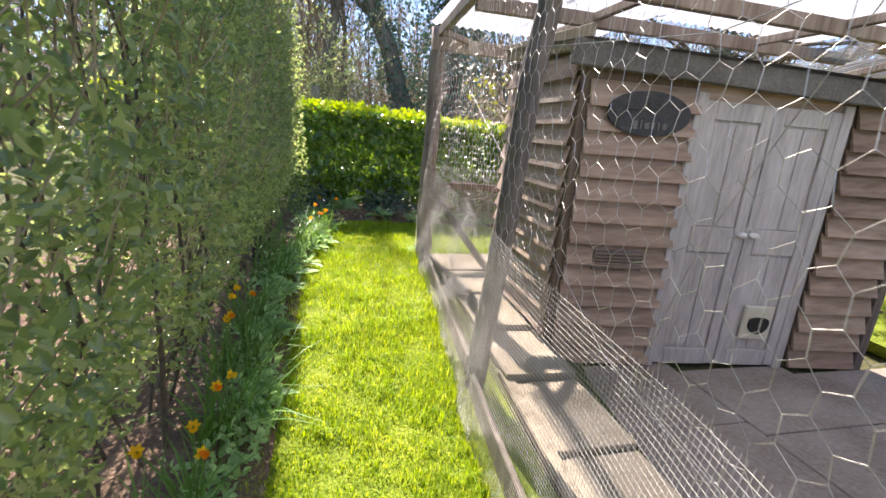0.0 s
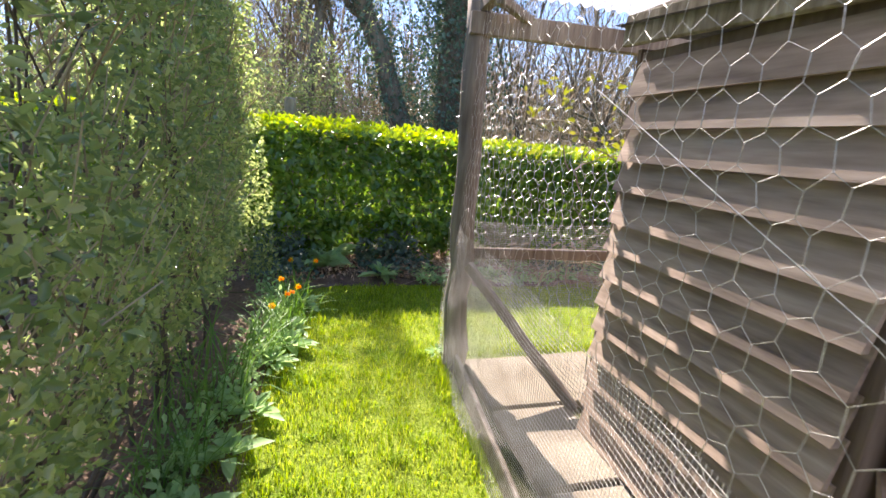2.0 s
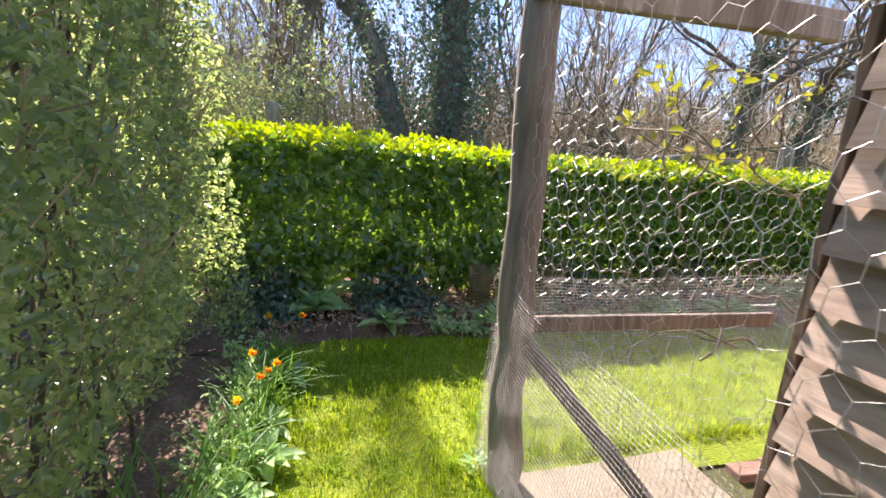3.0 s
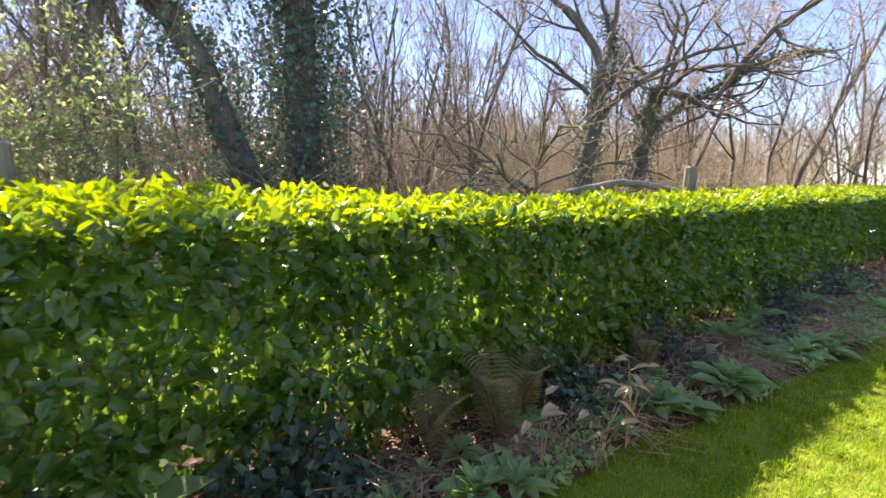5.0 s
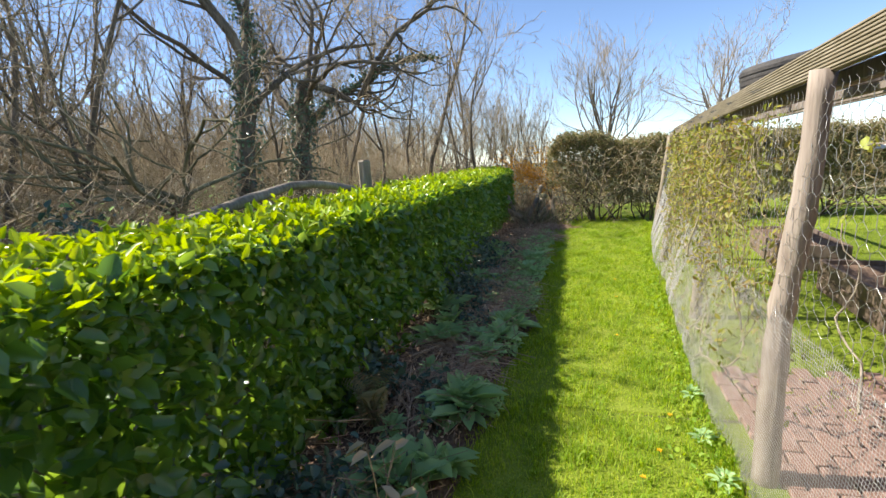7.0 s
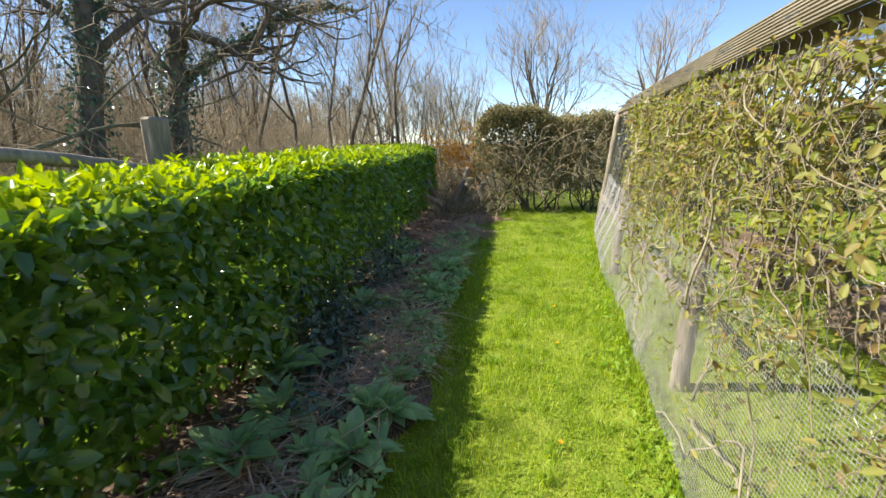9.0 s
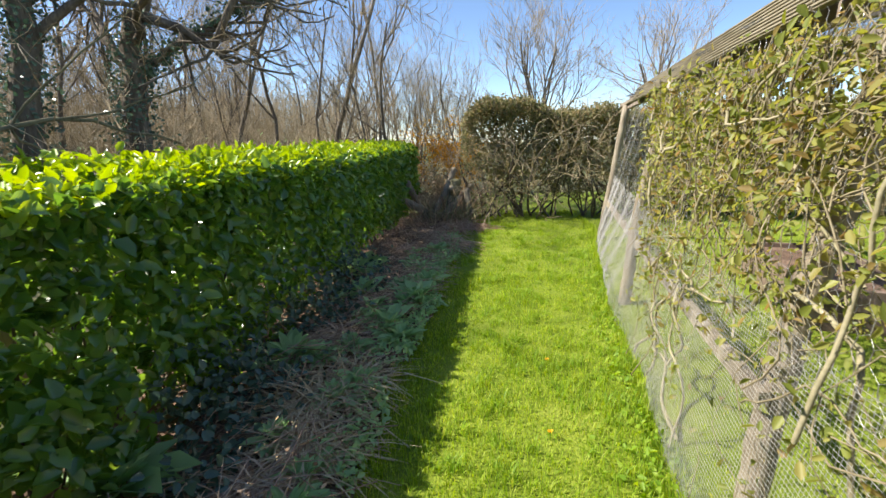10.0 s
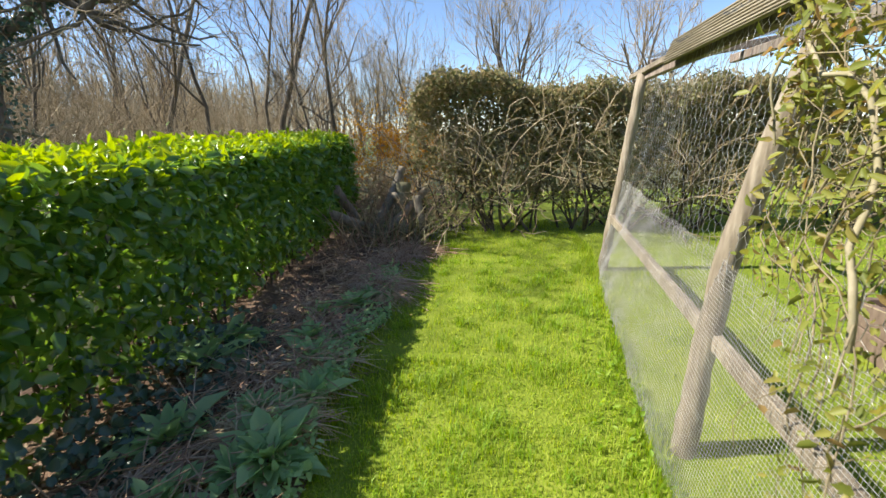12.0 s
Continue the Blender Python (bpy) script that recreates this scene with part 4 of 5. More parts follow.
    beam("gravel_board", (0.58, -0.8, -0.12), (0.77, 2.15, -0.06), 0.03, 0.14, M_POST, run)
    beam("sole_plate", (0.86, -0.8, -0.13), (1.02, 2.3, -0.09), 0.07, 0.05, M_LOG, run)
    # grooved decking boards along the long eave
    for x0, x1 in ((2.5, 6.4), (6.42, 10.35)):
        a, b = (x0, float(eave_y(x0)) + 0.05, 2.065 - 0.014 * (x0 - 2.5)), (x1, float(eave_y(x1)) + 0.05, 2.065 - 0.014 * (x1 - 2.5))
        m, n = beam_pose(a, b, up=(0, 0.93, 0.36))
        bm = box((n, 0.165, 0.024), bevel=0.002, m=m)
        for i in range(8):
            box((n - 0.002, 0.011, 0.010), bevel=0.0015, m=m @ Matrix.Translation((0, -0.070 + 0.020 * i, 0.0145)), bm=bm)
        part("decking_board", bm, M_DECK, run, "grooved greenish-grey decking board")
    beam("end_beam", (10.3, float(eave_y(10.3)), 1.95), (11.75, float(eave_y(11.75)) + 0.02, 1.91), 0.05, 0.045, M_LOG, run)
    # netting
    v, f = hex_net(west_net, 5.32, 0.85, 2.16, 0.078, 0.00068)
    npart("wire_netting", v, f, M_WIRE, run, "galvanised hexagonal chicken wire")
    v, f = hex_net(north_net, 10.5, 0.86, 1.93, 0.072, 0.00088)
    npart("wire_netting", v, f, M_WIRE, run, "galvanised hexagonal chicken wire")
    v, f = square_net(west_net, 5.32, -0.04, 0.95, 0.0155, 0.00082)
    npart("fine_mesh", v, f, M_MESH, run, "fine galvanised square mesh")
    v, f = square_net(north_net, 10.5, 0.0, 0.96, 0.0155, 0.00085)
    npart("fine_mesh", v, f, M_MESH, run, "fine slack galvanised square mesh")
    # stretched straining wires
    ps = [np.array([[0.885, -0.5, 0.35], [0.885, 1.2, 0.62], [0.89, 3.2, 1.62]]), np.array([[0.885, 0.5, 1.85], [0.885, 0.9, 1.1], [0.885, 1.15, 0.3]]),
          np.array([[0.885, 2.2, 1.72], [0.885, 1.0, 1.58], [0.885, 0.0, 1.70]])]
    v, f = tubes(ps, [np.full(3, 0.0016)] * 3, 4)
    npart("strain_wire", v, f, M_WIRE, run)
    # corrugated roof sheets
    def sheet_mesh(x0, x1, y0, y1, z0, zs, steep=0.0):
        n = int((x1 - x0) / 0.0127)
        x = np.linspace(x0, x1, n)
        z = z0 + zs * (x - x0) + 0.011 * np.sin((x - x0) * 2 * np.pi / 0.076)
        a = np.stack([x, np.full(n, y0), z], 1)
        b = np.stack([x, np.full(n, y1), z + 0.02 + steep * abs(y1 - y0)], 1)
        return np.concatenate([a, b]), np.stack([np.arange(n - 1), np.arange(1, n), np.arange(1, n) + n, np.arange(n - 1) + n], 1)
    for x0 in (0.86, 1.62, 2.38, 3.14):
        for y0, y1 in ((-0.95, 1.5), (1.42, 3.4), (3.32, 4.60)):
            if x0 > 2 and y0 > 3:
                continue
            v, f = sheet_mesh(x0, x0 + 0.80, y1, y0, 2.278 + 0.004 * (y0 > 0), 0.002)
            npart("roof_sheet", v, f, M_CLEAR, run, "clear corrugated plastic sheet", smooth=True)
    for i in range(9):
        x0 = 4.0 + 0.76 * i
        v, f = sheet_mesh(x0, x0 + 0.80, float(eave_y(x0 + 0.4)) + 0.05, float(eave_y(x0)) - 2.4, 2.03 - 0.006 * i, 0.0, 0.14)
        npart("roof_sheet", v, f, M_CLEAR2, run, "clear corrugated plastic sheet", smooth=True)


make_run()


# ---- paving inside the run ----
def paving():
    rng = np.random.default_rng(8)
    slabs = tagged(new("slab_path"), "worn buff concrete slabs along the run", "paving", kind="structure")
    me = None
    for i in range(6):
        for j, x in enumerate((1.225, 1.69)):
            y = 4.28 - 0.60 * i
            if j and y < 3.8:
                continue
            bm = box((0.452, 0.588, 0.05), bevel=0.006) if me is None else None
            if bm:
                ob = part("slab", bm, M_SLAB, slabs)
                me = ob.data
            else:
                ob = under(new("slab", me), slabs)
            ob.matrix_world = pose(x, y, float(ground_z(x, y)) + 0.012, rng.normal(0, 0.6), rng.normal(0, 0.6), rng.normal(0, 0.7))
    bricks = tagged(new("brick_paving"), "worn reddish brick paving inside the run", "paving", kind="structure")
    me = None
    for r in range(14):
        for c in range(13):
            x, y = 2.2 + 0.215 * c + 0.107 * (r % 2), 4.38 - 0.112 * r
            if y > net_y(x) - 0.12:
                continue
            if me is None:
                ob = part("brick", box((0.205, 0.102, 0.05), bevel=0.006), M_BRICK, bricks)
                me = ob.data
            else:
                ob = under(new("brick", me), bricks)
            ob.matrix_world = pose(x, y, float(ground_z(x, y)) + 0.0 + rng.normal(0, 0.003), rng.normal(0, 1), rng.normal(0, 1), rng.normal(0, 1) - 4)
    porch = tagged(new("porch_floor"), "grey-brown concrete floor before the shed", "floor", kind="structure")
    for i in range(4):
        for j in range(3):
            part("floor_slab", box((0.89, 0.69, 0.06), (1.92 + 0.9 * i, 2.16 - 0.7 * j - 0.12 * i, -0.225), 0.006), M_DECKFLOOR, porch)


paving()


# ---- the shed ----
SHED_A, SHED_B = Vector((1.44, 2.62, 0)), Vector((4.2, 2.26, 0))
FRONT = (SHED_B - SHED_A).normalized()
OUT = Vector((FRONT.y, -FRONT.x, 0))


def on_front(s, out, z):
    return SHED_A + FRONT * s + OUT * out + Vector((0, 0, z))


def front_pose(s, out, z):
    m = Matrix((FRONT, -OUT, Vector((0, 0, 1)))).transposed().to_4x4()
    m.translation = on_front(s, out, z)
    return m


def lap_board(a, b, face, z, h, mat, parent):
    """A lapped board from a to b at the height z, its lower edge standing out towards face."""
    a, b, face = Vector(a), Vector(b), Vector(face)
    q = []
    for p in (a, b):
        q += [p + face * 0.062 + Vector((0, 0, z)), p + face * 0.036 + Vector((0, 0, z)), p + face * 0.0 + Vector((0, 0, z + h + 0.012)), p + face * 0.010 + Vector((0, 0, z + h + 0.012))]
    bm = bmesh.new()
    vs = [bm.verts.new(p) for p in q]
    for i in range(4):
        bm.faces.new((vs[i], vs[(i + 1) % 4], vs[4 + (i + 1) % 4], vs[4 + i]))
    bm.faces.new(vs[:4][::-1])
    bm.faces.new(vs[4:])
    return part("board", bm, mat, parent)


def make_shed():
    rng = np.random.default_rng(14)
    shed = base("garden_shed", "weathered brown lap-board garden shed with grey double door", "shed")
    wall = part("side_wall", box((0.03, 1.14, 2.05), (1.462, 3.21, 0.85), 0.003), M_PANEL, shed)
    for i in range(14):
        z = -0.10 + 0.137 * i + rng.normal(0, 0.003)
        lap_board((1.447, 2.66, 0), (1.447, 3.765, 0), (-1, rng.normal(0, 0.02), 0), z, 0.137, M_SIDE, wall)
    beam("corner_post", (1.425, 3.80, -0.1), (1.425, 3.80, 1.95), 0.075, 0.055, M_LOG, shed, "pale corner post")
    beam("corner_post", (1.425, 2.625, -0.15), (1.425, 2.625, 1.86), 0.07, 0.07, M_LOG, shed, "pale corner post")
    beam("bargeboard", (1.40, 2.50, 1.89), (1.40, 3.85, 1.97), 0.03, 0.13, M_LOG, shed, "pale bargeboard")
    part("back_wall", box((2.2, 0.03, 2.1), (2.56, 3.82, 0.85), 0.003), M_PANEL, shed)
    front = shed
    # boards to the sides of the door
    fw = part("front_wall", box((0.84, 0.03, 1.98), bevel=0.003, m=front_pose(0.42, -0.02, 0.80)), M_PANEL, front)
    for i in range(13):
        z = -0.18 + 0.142 * i
        lap_board(on_front(0.05, 0.0, 0), on_front(0.76, 0.0, 0), OUT, z, 0.142, M_BOARD, fw)
    fr = part("front_wall", box((0.58, 0.03, 1.92), bevel=0.003, m=front_pose(2.14, -0.02, 0.76)), M_PANEL, front)
    for i in range(13):
        z = -0.18 + 0.142 * i
        lap_board(on_front(1.86, 0.0, 0), on_front(2.40, 0.0, 0), OUT, z, 0.142, M_BOARD, fr)
    part("corner_post", box((0.07, 0.07, 1.9), bevel=0.006, m=front_pose(2.46, 0.0, 0.74)), M_DARKPOST, front)
    part("end_wall", box((0.03, 1.3, 1.9), (3.84, 3.0, 0.80), 0.003), M_PANEL, front)
    part("head_board", box((1.1, 0.03, 0.22), bevel=0.004, m=front_pose(1.29, 0.0, 1.70)), M_BOARD, front)
    part("fascia", box((2.5, 0.05, 0.14), bevel=0.006, m=front_pose(1.13, 0.11, 1.755) @ pose(0, 0, 0, 0, 2.2, 0)), M_FASCIA, front, "dark felted roof edge")
    bm = bmesh.new()
    for q in ((1.36, 2.46, 1.875), (3.8, 2.14, 1.79), (3.8, 3.9, 1.93), (1.36, 3.9, 2.0)):
        bm.verts.new(q)
    bm.faces.new(bm.verts)
    bmesh.ops.solidify(bm, geom=bm.faces[:], thickness=0.03)
    part("roof", bm, M_FASCIA, front, "dark felt roof")
    # door frame and two leaves
    for s, w in ((0.765, 0.07), (1.775, 0.07)):
        part("door_frame", box((w, 0.05, 1.86), bevel=0.004, m=front_pose(s, 0.02, 0.73)), M_DOOR, front)
    for i, s in enumerate((1.033, 1.508)):
        leaf = part("door", box((0.47, 0.03, 1.80), bevel=0.003, m=front_pose(s, 0.0, 0.72)), M_DOOR, front, "grey weathered panelled door leaf")
        for d in (-0.195, 0.195):
            part("stile", box((0.075, 0.022, 1.79), bevel=0.004, m=front_pose(s + d, 0.026, 0.72)), M_DOOR, leaf)
        for z, h in ((-0.12, 0.12), (0.74, 0.17), (1.56, 0.11)):
            part("rail", box((0.314, 0.020, h), bevel=0.004, m=front_pose(s, 0.025, z)), M_DOOR, leaf)
        for z, h in ((0.30, 0.68), (1.16, 0.66)):
            for d in (-0.078, 0.078):
                part("panel_board", box((0.150, 0.010, h), bevel=0.003, m=front_pose(s + d, 0.018, z)), M_DOOR, leaf)
        bm = bmesh.new()
        bmesh.ops.create_uvsphere(bm, u_segments=14, v_segments=8, radius=0.028)
        bmesh.ops.scale(bm, vec=(1.25, 1, 0.8), verts=bm.verts)
        bmesh.ops.transform(bm, matrix=front_pose(1.262 + (0.045 if i else -0.04), 0.07, 0.79), verts=bm.verts)
        part("door_knob", bm, M_WHITE, leaf, "white door knob", True)
        if i:
            flap = part("cat_flap", box((0.225, 0.03, 0.25), bevel=0.008, m=front_pose(s + 0.01, 0.045, 0.16)), M_CREAM, leaf, "cream plastic cat flap")
            bm = bmesh.new()
            bmesh.ops.create_circle(bm, cap_ends=True, segments=28, radius=0.078)
            for q in bm.verts:
                if q.co.y > 0.03:
                    q.co.y = 0.03 + (q.co.y - 0.03) * 0.35
            bmesh.ops.solidify(bm, geom=bm.faces[:], thickness=0.012)
            bmesh.ops.transform(bm, matrix=front_pose(s + 0.01, 0.072, 0.16) @ pose(0, 0, 0, 90, 0, 0), verts=bm.verts)
            part("flap", bm, M_BLACK, flap, "dark flap")
    # small vent low beside the door
    vent = part("vent", box((0.34, 0.02, 0.13), bevel=0.003, m=front_pose(0.40, 0.045, 0.565)), M_DARKPOST, front, "dark wooden louvre vent")
    for i in range(5):
        part("slat", box((0.32, 0.014, 0.010), bevel=0.002, m=front_pose(0.40, 0.058, 0.52 + 0.023 * i)), M_PANEL, vent)


make_shed()


def make_sign():
    bm = bmesh.new()
    bmesh.ops.create_circle(bm, cap_ends=True, segments=48, radius=0.5)
    bmesh.ops.scale(bm, vec=(0.54, 0.265, 1), verts=bm.verts)
    bmesh.ops.solidify(bm, geom=bm.faces[:], thickness=0.018)
    bmesh.ops.bevel(bm, geom=[e for e in bm.edges if len(e.link_faces) == 2 and e.calc_face_angle(0) > 1.0], offset=0.005, segments=2, affect="EDGES")
    m = front_pose(0.42, 0.075, 1.50) @ pose(0, 0, 0, 90, 0, 0)
    bmesh.ops.transform(bm, matrix=m, verts=bm.verts)
    s = part("house_sign", bm, M_SLATE)
    tagged(s, "dark oval slate sign with pale raised lettering", "sign")
    # worn raised letters that cannot be made out
    for i, (w, h, tip) in enumerate(((0.032, 0.050, 6), (0.008, 0.056, -4), (0.030, 0.036, 3), (0.026, 0.038, -2), (0.010, 0.050, 5), (0.028, 0.036, -5))):
        part("lettering", box((w, h, 0.005), bevel=0.002, m=m @ pose(-0.085 + 0.038 * i, -0.070 + 0.003 * (i % 2), 0.006, 0, 0, tip)), M_LETTER, s)
    for i, (x, y, w) in enumerate(((-0.10, 0.035, 0.10), (0.05, 0.05, 0.13))):
        bm = box((w, 0.035, 0.005), bevel=0.002, m=m @ Matrix.Translation((x, y, 0.006)))
        part("relief", bm, M_SLATE, s)


make_sign()


def tyre():
    t = base("tyre", "old grey-black car tyre lying on the run roof", "tyre")
    t.matrix_world = pose(5.35, 3.87, 2.205, -8, 0, 0)
    bm = bmesh.new()
    prof = [(0.20, -0.08), (0.205, -0.095), (0.25, -0.10), (0.29, -0.095), (0.315, -0.08), (0.322, 0), (0.315, 0.08), (0.29, 0.095), (0.25, 0.10), (0.205, 0.095), (0.20, 0.08), (0.215, 0)]
    rings = []
    for i in range(40):
        a = i * 2 * math.pi / 40
        rings.append([bm.verts.new((r * math.cos(a), r * math.sin(a), z)) for r, z in prof])
    for i in range(40):
        p, q = rings[i], rings[(i + 1) % 40]
        for j in range(len(prof)):
            bm.faces.new((p[j], q[j], q[(j + 1) % len(prof)], p[(j + 1) % len(prof)]))
    part("carcass", bm, M_RUBBER, t, smooth=True)
    for z in (-0.052, -0.018, 0.018, 0.052):
        bm = bmesh.new()
        bmesh.ops.create_cone(bm, segments=40, radius1=0.3255, radius2=0.3255, depth=0.024, cap_ends=False)
        bmesh.ops.translate(bm, vec=(0, 0, z), verts=bm.verts)
        part("tread_rib", bm, M_RUBBER, t, smooth=True)


tyre()


def white_stand():
    t = base("white_stand", "white painted slender pole stand on splayed feet", "stand", at=(8.0, 1.62, 0.0), turn=30)
    v, f = tubes([np.array([[0.0, 0.0, 0.12], [0.10, -0.06, 0.75], [0.22, -0.14, 1.50]])], [np.array([0.032, 0.030, 0.027])], 12)
    npart("pole", v, f, M_WHITE, t, smooth=True)
    for a in (20, 140, 260):
        c, s = math.cos(radians(a)), math.sin(radians(a))
        m, n = beam_pose((0, 0, 0.16), (0.26 * c, 0.26 * s, 0.025))
        part("foot", box((n, 0.05, 0.045), bevel=0.012, m=m), M_WHITE, t)
    v, f = tubes([np.array([[0.20, -0.13, 1.42], [0.02, -0.03, 1.45], [-0.16, 0.07, 1.40], [-0.24, 0.12, 1.52]])], [np.array([0.022, 0.022, 0.020, 0.018])], 10)
    npart("arm", v, f, M_CREAM, t, "curved cream arm", True)
    bm = bmesh.new()
    bmesh.ops.create_cone(bm, cap_ends=True, segments=24, radius1=0.16, radius2=0.12, depth=0.06)
    bmesh.ops.bevel(bm, geom=bm.edges[:], offset=0.008, segments=2, affect="EDGES")
    bmesh.ops.translate(bm, vec=(0.23, -0.145, 1.56), verts=bm.verts)
    part("cap", bm, M_WHITE, t, "round white cap")


white_stand()


def climber():
    """A rambling climber woven through the netting."""
    rng = np.random.default_rng(16)
    c = base("climbing_plant", "rambling half-bare climber with fresh yellowish leaves", "climbing plant")
    ps, rs, at, nor = [], [], [], []
    for i in range(270):
        x = rng.uniform(4.9, 8.2) if i < 190 else rng.uniform(4.0, 7.0)
        z = 0.02 if 8 < i < 24 else 0.45 + 1.3 * rng.beta(1.6, 1.1)
        d = np.array([rng.normal(0, 0.7), 0, 1.0])
        n = int(rng.integers(12, 26))
        q = []
        off = rng.uniform(-0.10, 0.06)
        for j in range(n):
            y = float(net_y(x)) - 0.09 * z + off + 0.03 * math.sin(j * 0.9 + i)
            q.append((x, y, z))
            d = unit(d + np.array([rng.normal(0, 0.45), 0, rng.normal(0.02, 0.35)]))
            x, z = x + d[0] * 0.085, z + d[2] * 0.085
            if z > 1.80:
                d[2] = -abs(d[2])
            if z < 0.3 and j > 3:
                d[2] = abs(d[2])
            x = min(max(x, 3.7), 8.35)
        q = np.array(q)
        r0 = rng.uniform(0.007, 0.012) if i < 16 else rng.uniform(0.0015, 0.0038)
        ps.append(q)
        rs.append(np.linspace(r0, r0 * 0.45, n))
        for _ in range(int(n * 1.9)):
            k = int(rng.integers(2, n))
            if q[k][2] < 0.25:
                continue
            at.append(q[k] + rng.normal(0, 0.035, 3))
            nor.append((rng.normal(0, 0.4), 1.0, 0.7))
    for a, b in zip(ps[:16], rs[:16]):
        v, f = tubes([a], [b], 6)
        npart("cane", v, f, M_CANE, c, "thick pale twining cane", True)
    v, f = tubes(ps[16:], rs[16:], 5)
    tagged(npart("stem", v, f, M_VINE, c, "woody twining stems", True), kind="stuff")
    v, f = scatter_leaves(np.array(at), np.array(nor), 0.033, rng, 0.5, 0.7, 0.6)
    npart("leaves", v, f, M_CLIMB, c)


climber()


def top_climber():
    """Fresh shoots over the eave at the corner of the run."""
    rng = np.random.default_rng(62)
    c = base("vine", "thin vine with fresh yellow-green leaves over the eave", "climbing plant")
    ps, rs, at = [], [], []
    for i in range(16):
        x, z = rng.uniform(1.5, 3.1), rng.uniform(0.1, 1.0) if i < 5 else rng.uniform(1.15, 1.5)
        d = np.array([rng.normal(0, 0.6), 0, 1.0])
        q = []
        for j in range(14):
            q.append((x, float(net_y(x)) - 0.09 * z - 0.03 + 0.03 * math.sin(j + i), z))
            d = unit(d + np.array([rng.normal(0, 0.4), 0, rng.normal(0, 0.3)]))
            x, z = min(max(x + d[0] * 0.08, 1.3), 3.3), min(z + d[2] * 0.05, 1.86)
        q = np.array(q)
        ps.append(q)
        rs.append(np.linspace(0.006, 0.002, 14))
        at += [q[int(k)] + rng.normal(0, 0.04, 3) for k in rng.integers(6, 14, 12)]
    at = np.array(at)
    at = at[(at[:, 2] > 1.4) & (at[:, 2] < 1.86)]
    v, f = tubes(ps, rs, 4)
    npart("stem", v, f, M_LOG, c)
    v, f = scatter_leaves(at, np.tile([0, 1.0, 0.6], (len(at), 1)), 0.05, rng, 0.55, 0.6, 0.4)
    npart("leaves", v, f, M_BUD, c)


top_climber()


# ---- planting ----
def ring(n, rng):
    a = rng.uniform(0, 2 * np.pi, n)
    return np.stack([np.cos(a), np.sin(a)], 1)


def put(x, y, lift=0.0):
    return (x, y, float(ground_z(x, y)) + lift)


def rosette(x, y, size, seed, label="broad-leaved green rosette plant on bare soil", mat=None):
    rng = np.random.default_rng(seed)
    t = base("foxglove_plant", label, "plant", "low plants of the border", at=put(x, y, 0.03))
    n = int(rng.integers(11, 17))
    d = ring(n, rng)
    along = np.concatenate([d, rng.uniform(0.15, 0.9, (n, 1))], 1)
    at = np.concatenate([d * 0.015, np.full((n, 1), 0.02)], 1)
    ln = size * rng.uniform(0.6, 1.1, n)
    v, f = leaves(at, np.tile([0, 0, 1.0], (n, 1)), along, ln, ln * 0.42, rng, 0.2, 0.3)
    m = n * 3 // 2
    d2 = ring(m, rng)
    al2 = np.concatenate([d2, rng.uniform(0.8, 2.2, (m, 1))], 1)
    l2 = size * 0.6 * rng.uniform(0.5, 1.0, m)
    g = leaves(np.concatenate([d2 * 0.02, np.full((m, 1), 0.05)], 1), np.tile([0, 0, 1.0], (m, 1)), al2, l2, l2 * 0.4, rng, 0.2, 0.2)
    v, f = joined((v, f), g)
    npart("leaves", v, f, mat or M_HERB, t)


def tussock(x, y, size, seed, mat=None, label="collapsed clump of dry brown stalks", name="dry_grass_clump", category="dry plant", n=150, arch=2.3):
    rng = np.random.default_rng(seed)
    t = base(name, label, category, "clumps of the border", at=put(x, y, 0.02))
    d = ring(n, rng)
    at = np.concatenate([rng.normal(0, size * 0.14, (n, 2)), np.zeros((n, 1))], 1)
    v, f = straps(at, d, size * (0.8 if arch < 1 else 0.58), 0.012 if arch < 1 else 0.0115, rng, arch)
    npart("foliage", v, f, mat or M_DRY, t)


def fern(x, y, size, seed, label="dead upright fern frond, brown and grey-green"):
    rng = np.random.default_rng(seed)
    t = base("dead_fern", label, "fern", "ferns of the border", at=put(x, y, 0.0))
    vs = []
    for i in range(6):
        a = rng.uniform(0, 6.28)
        d = np.array([math.cos(a), math.sin(a), 0])
        k = 22
        u = np.linspace(0, 1, k)
        p = d[None] * (0.35 * size * u ** 2)[:, None] + np.array([0, 0, 1.0])[None] * (size * (u - 0.25 * u ** 3))[:, None]
        s = np.array([-d[1], d[0], 0])
        for sg in (-1, 1):
            at = p[3:]
            along = np.tile(s * sg + np.array([0, 0, 0.3]), (k - 3, 1))
            ln = size * 0.22 * np.sin(np.pi * np.clip(u[3:] * 0.9 + 0.08, 0, 1))
            vs.append(leaves(at, np.tile(d + np.array([0, 0, 0.3]), (k - 3, 1)), along, ln + 0.01, np.full(k - 3, 0.018), rng, 0.1, 0.3))
        vs.append(tubes([p], [np.linspace(0.004, 0.001, k)], 4))
    v, f = joined(*vs)
    npart("fronds", v, f, M_FERN, t)


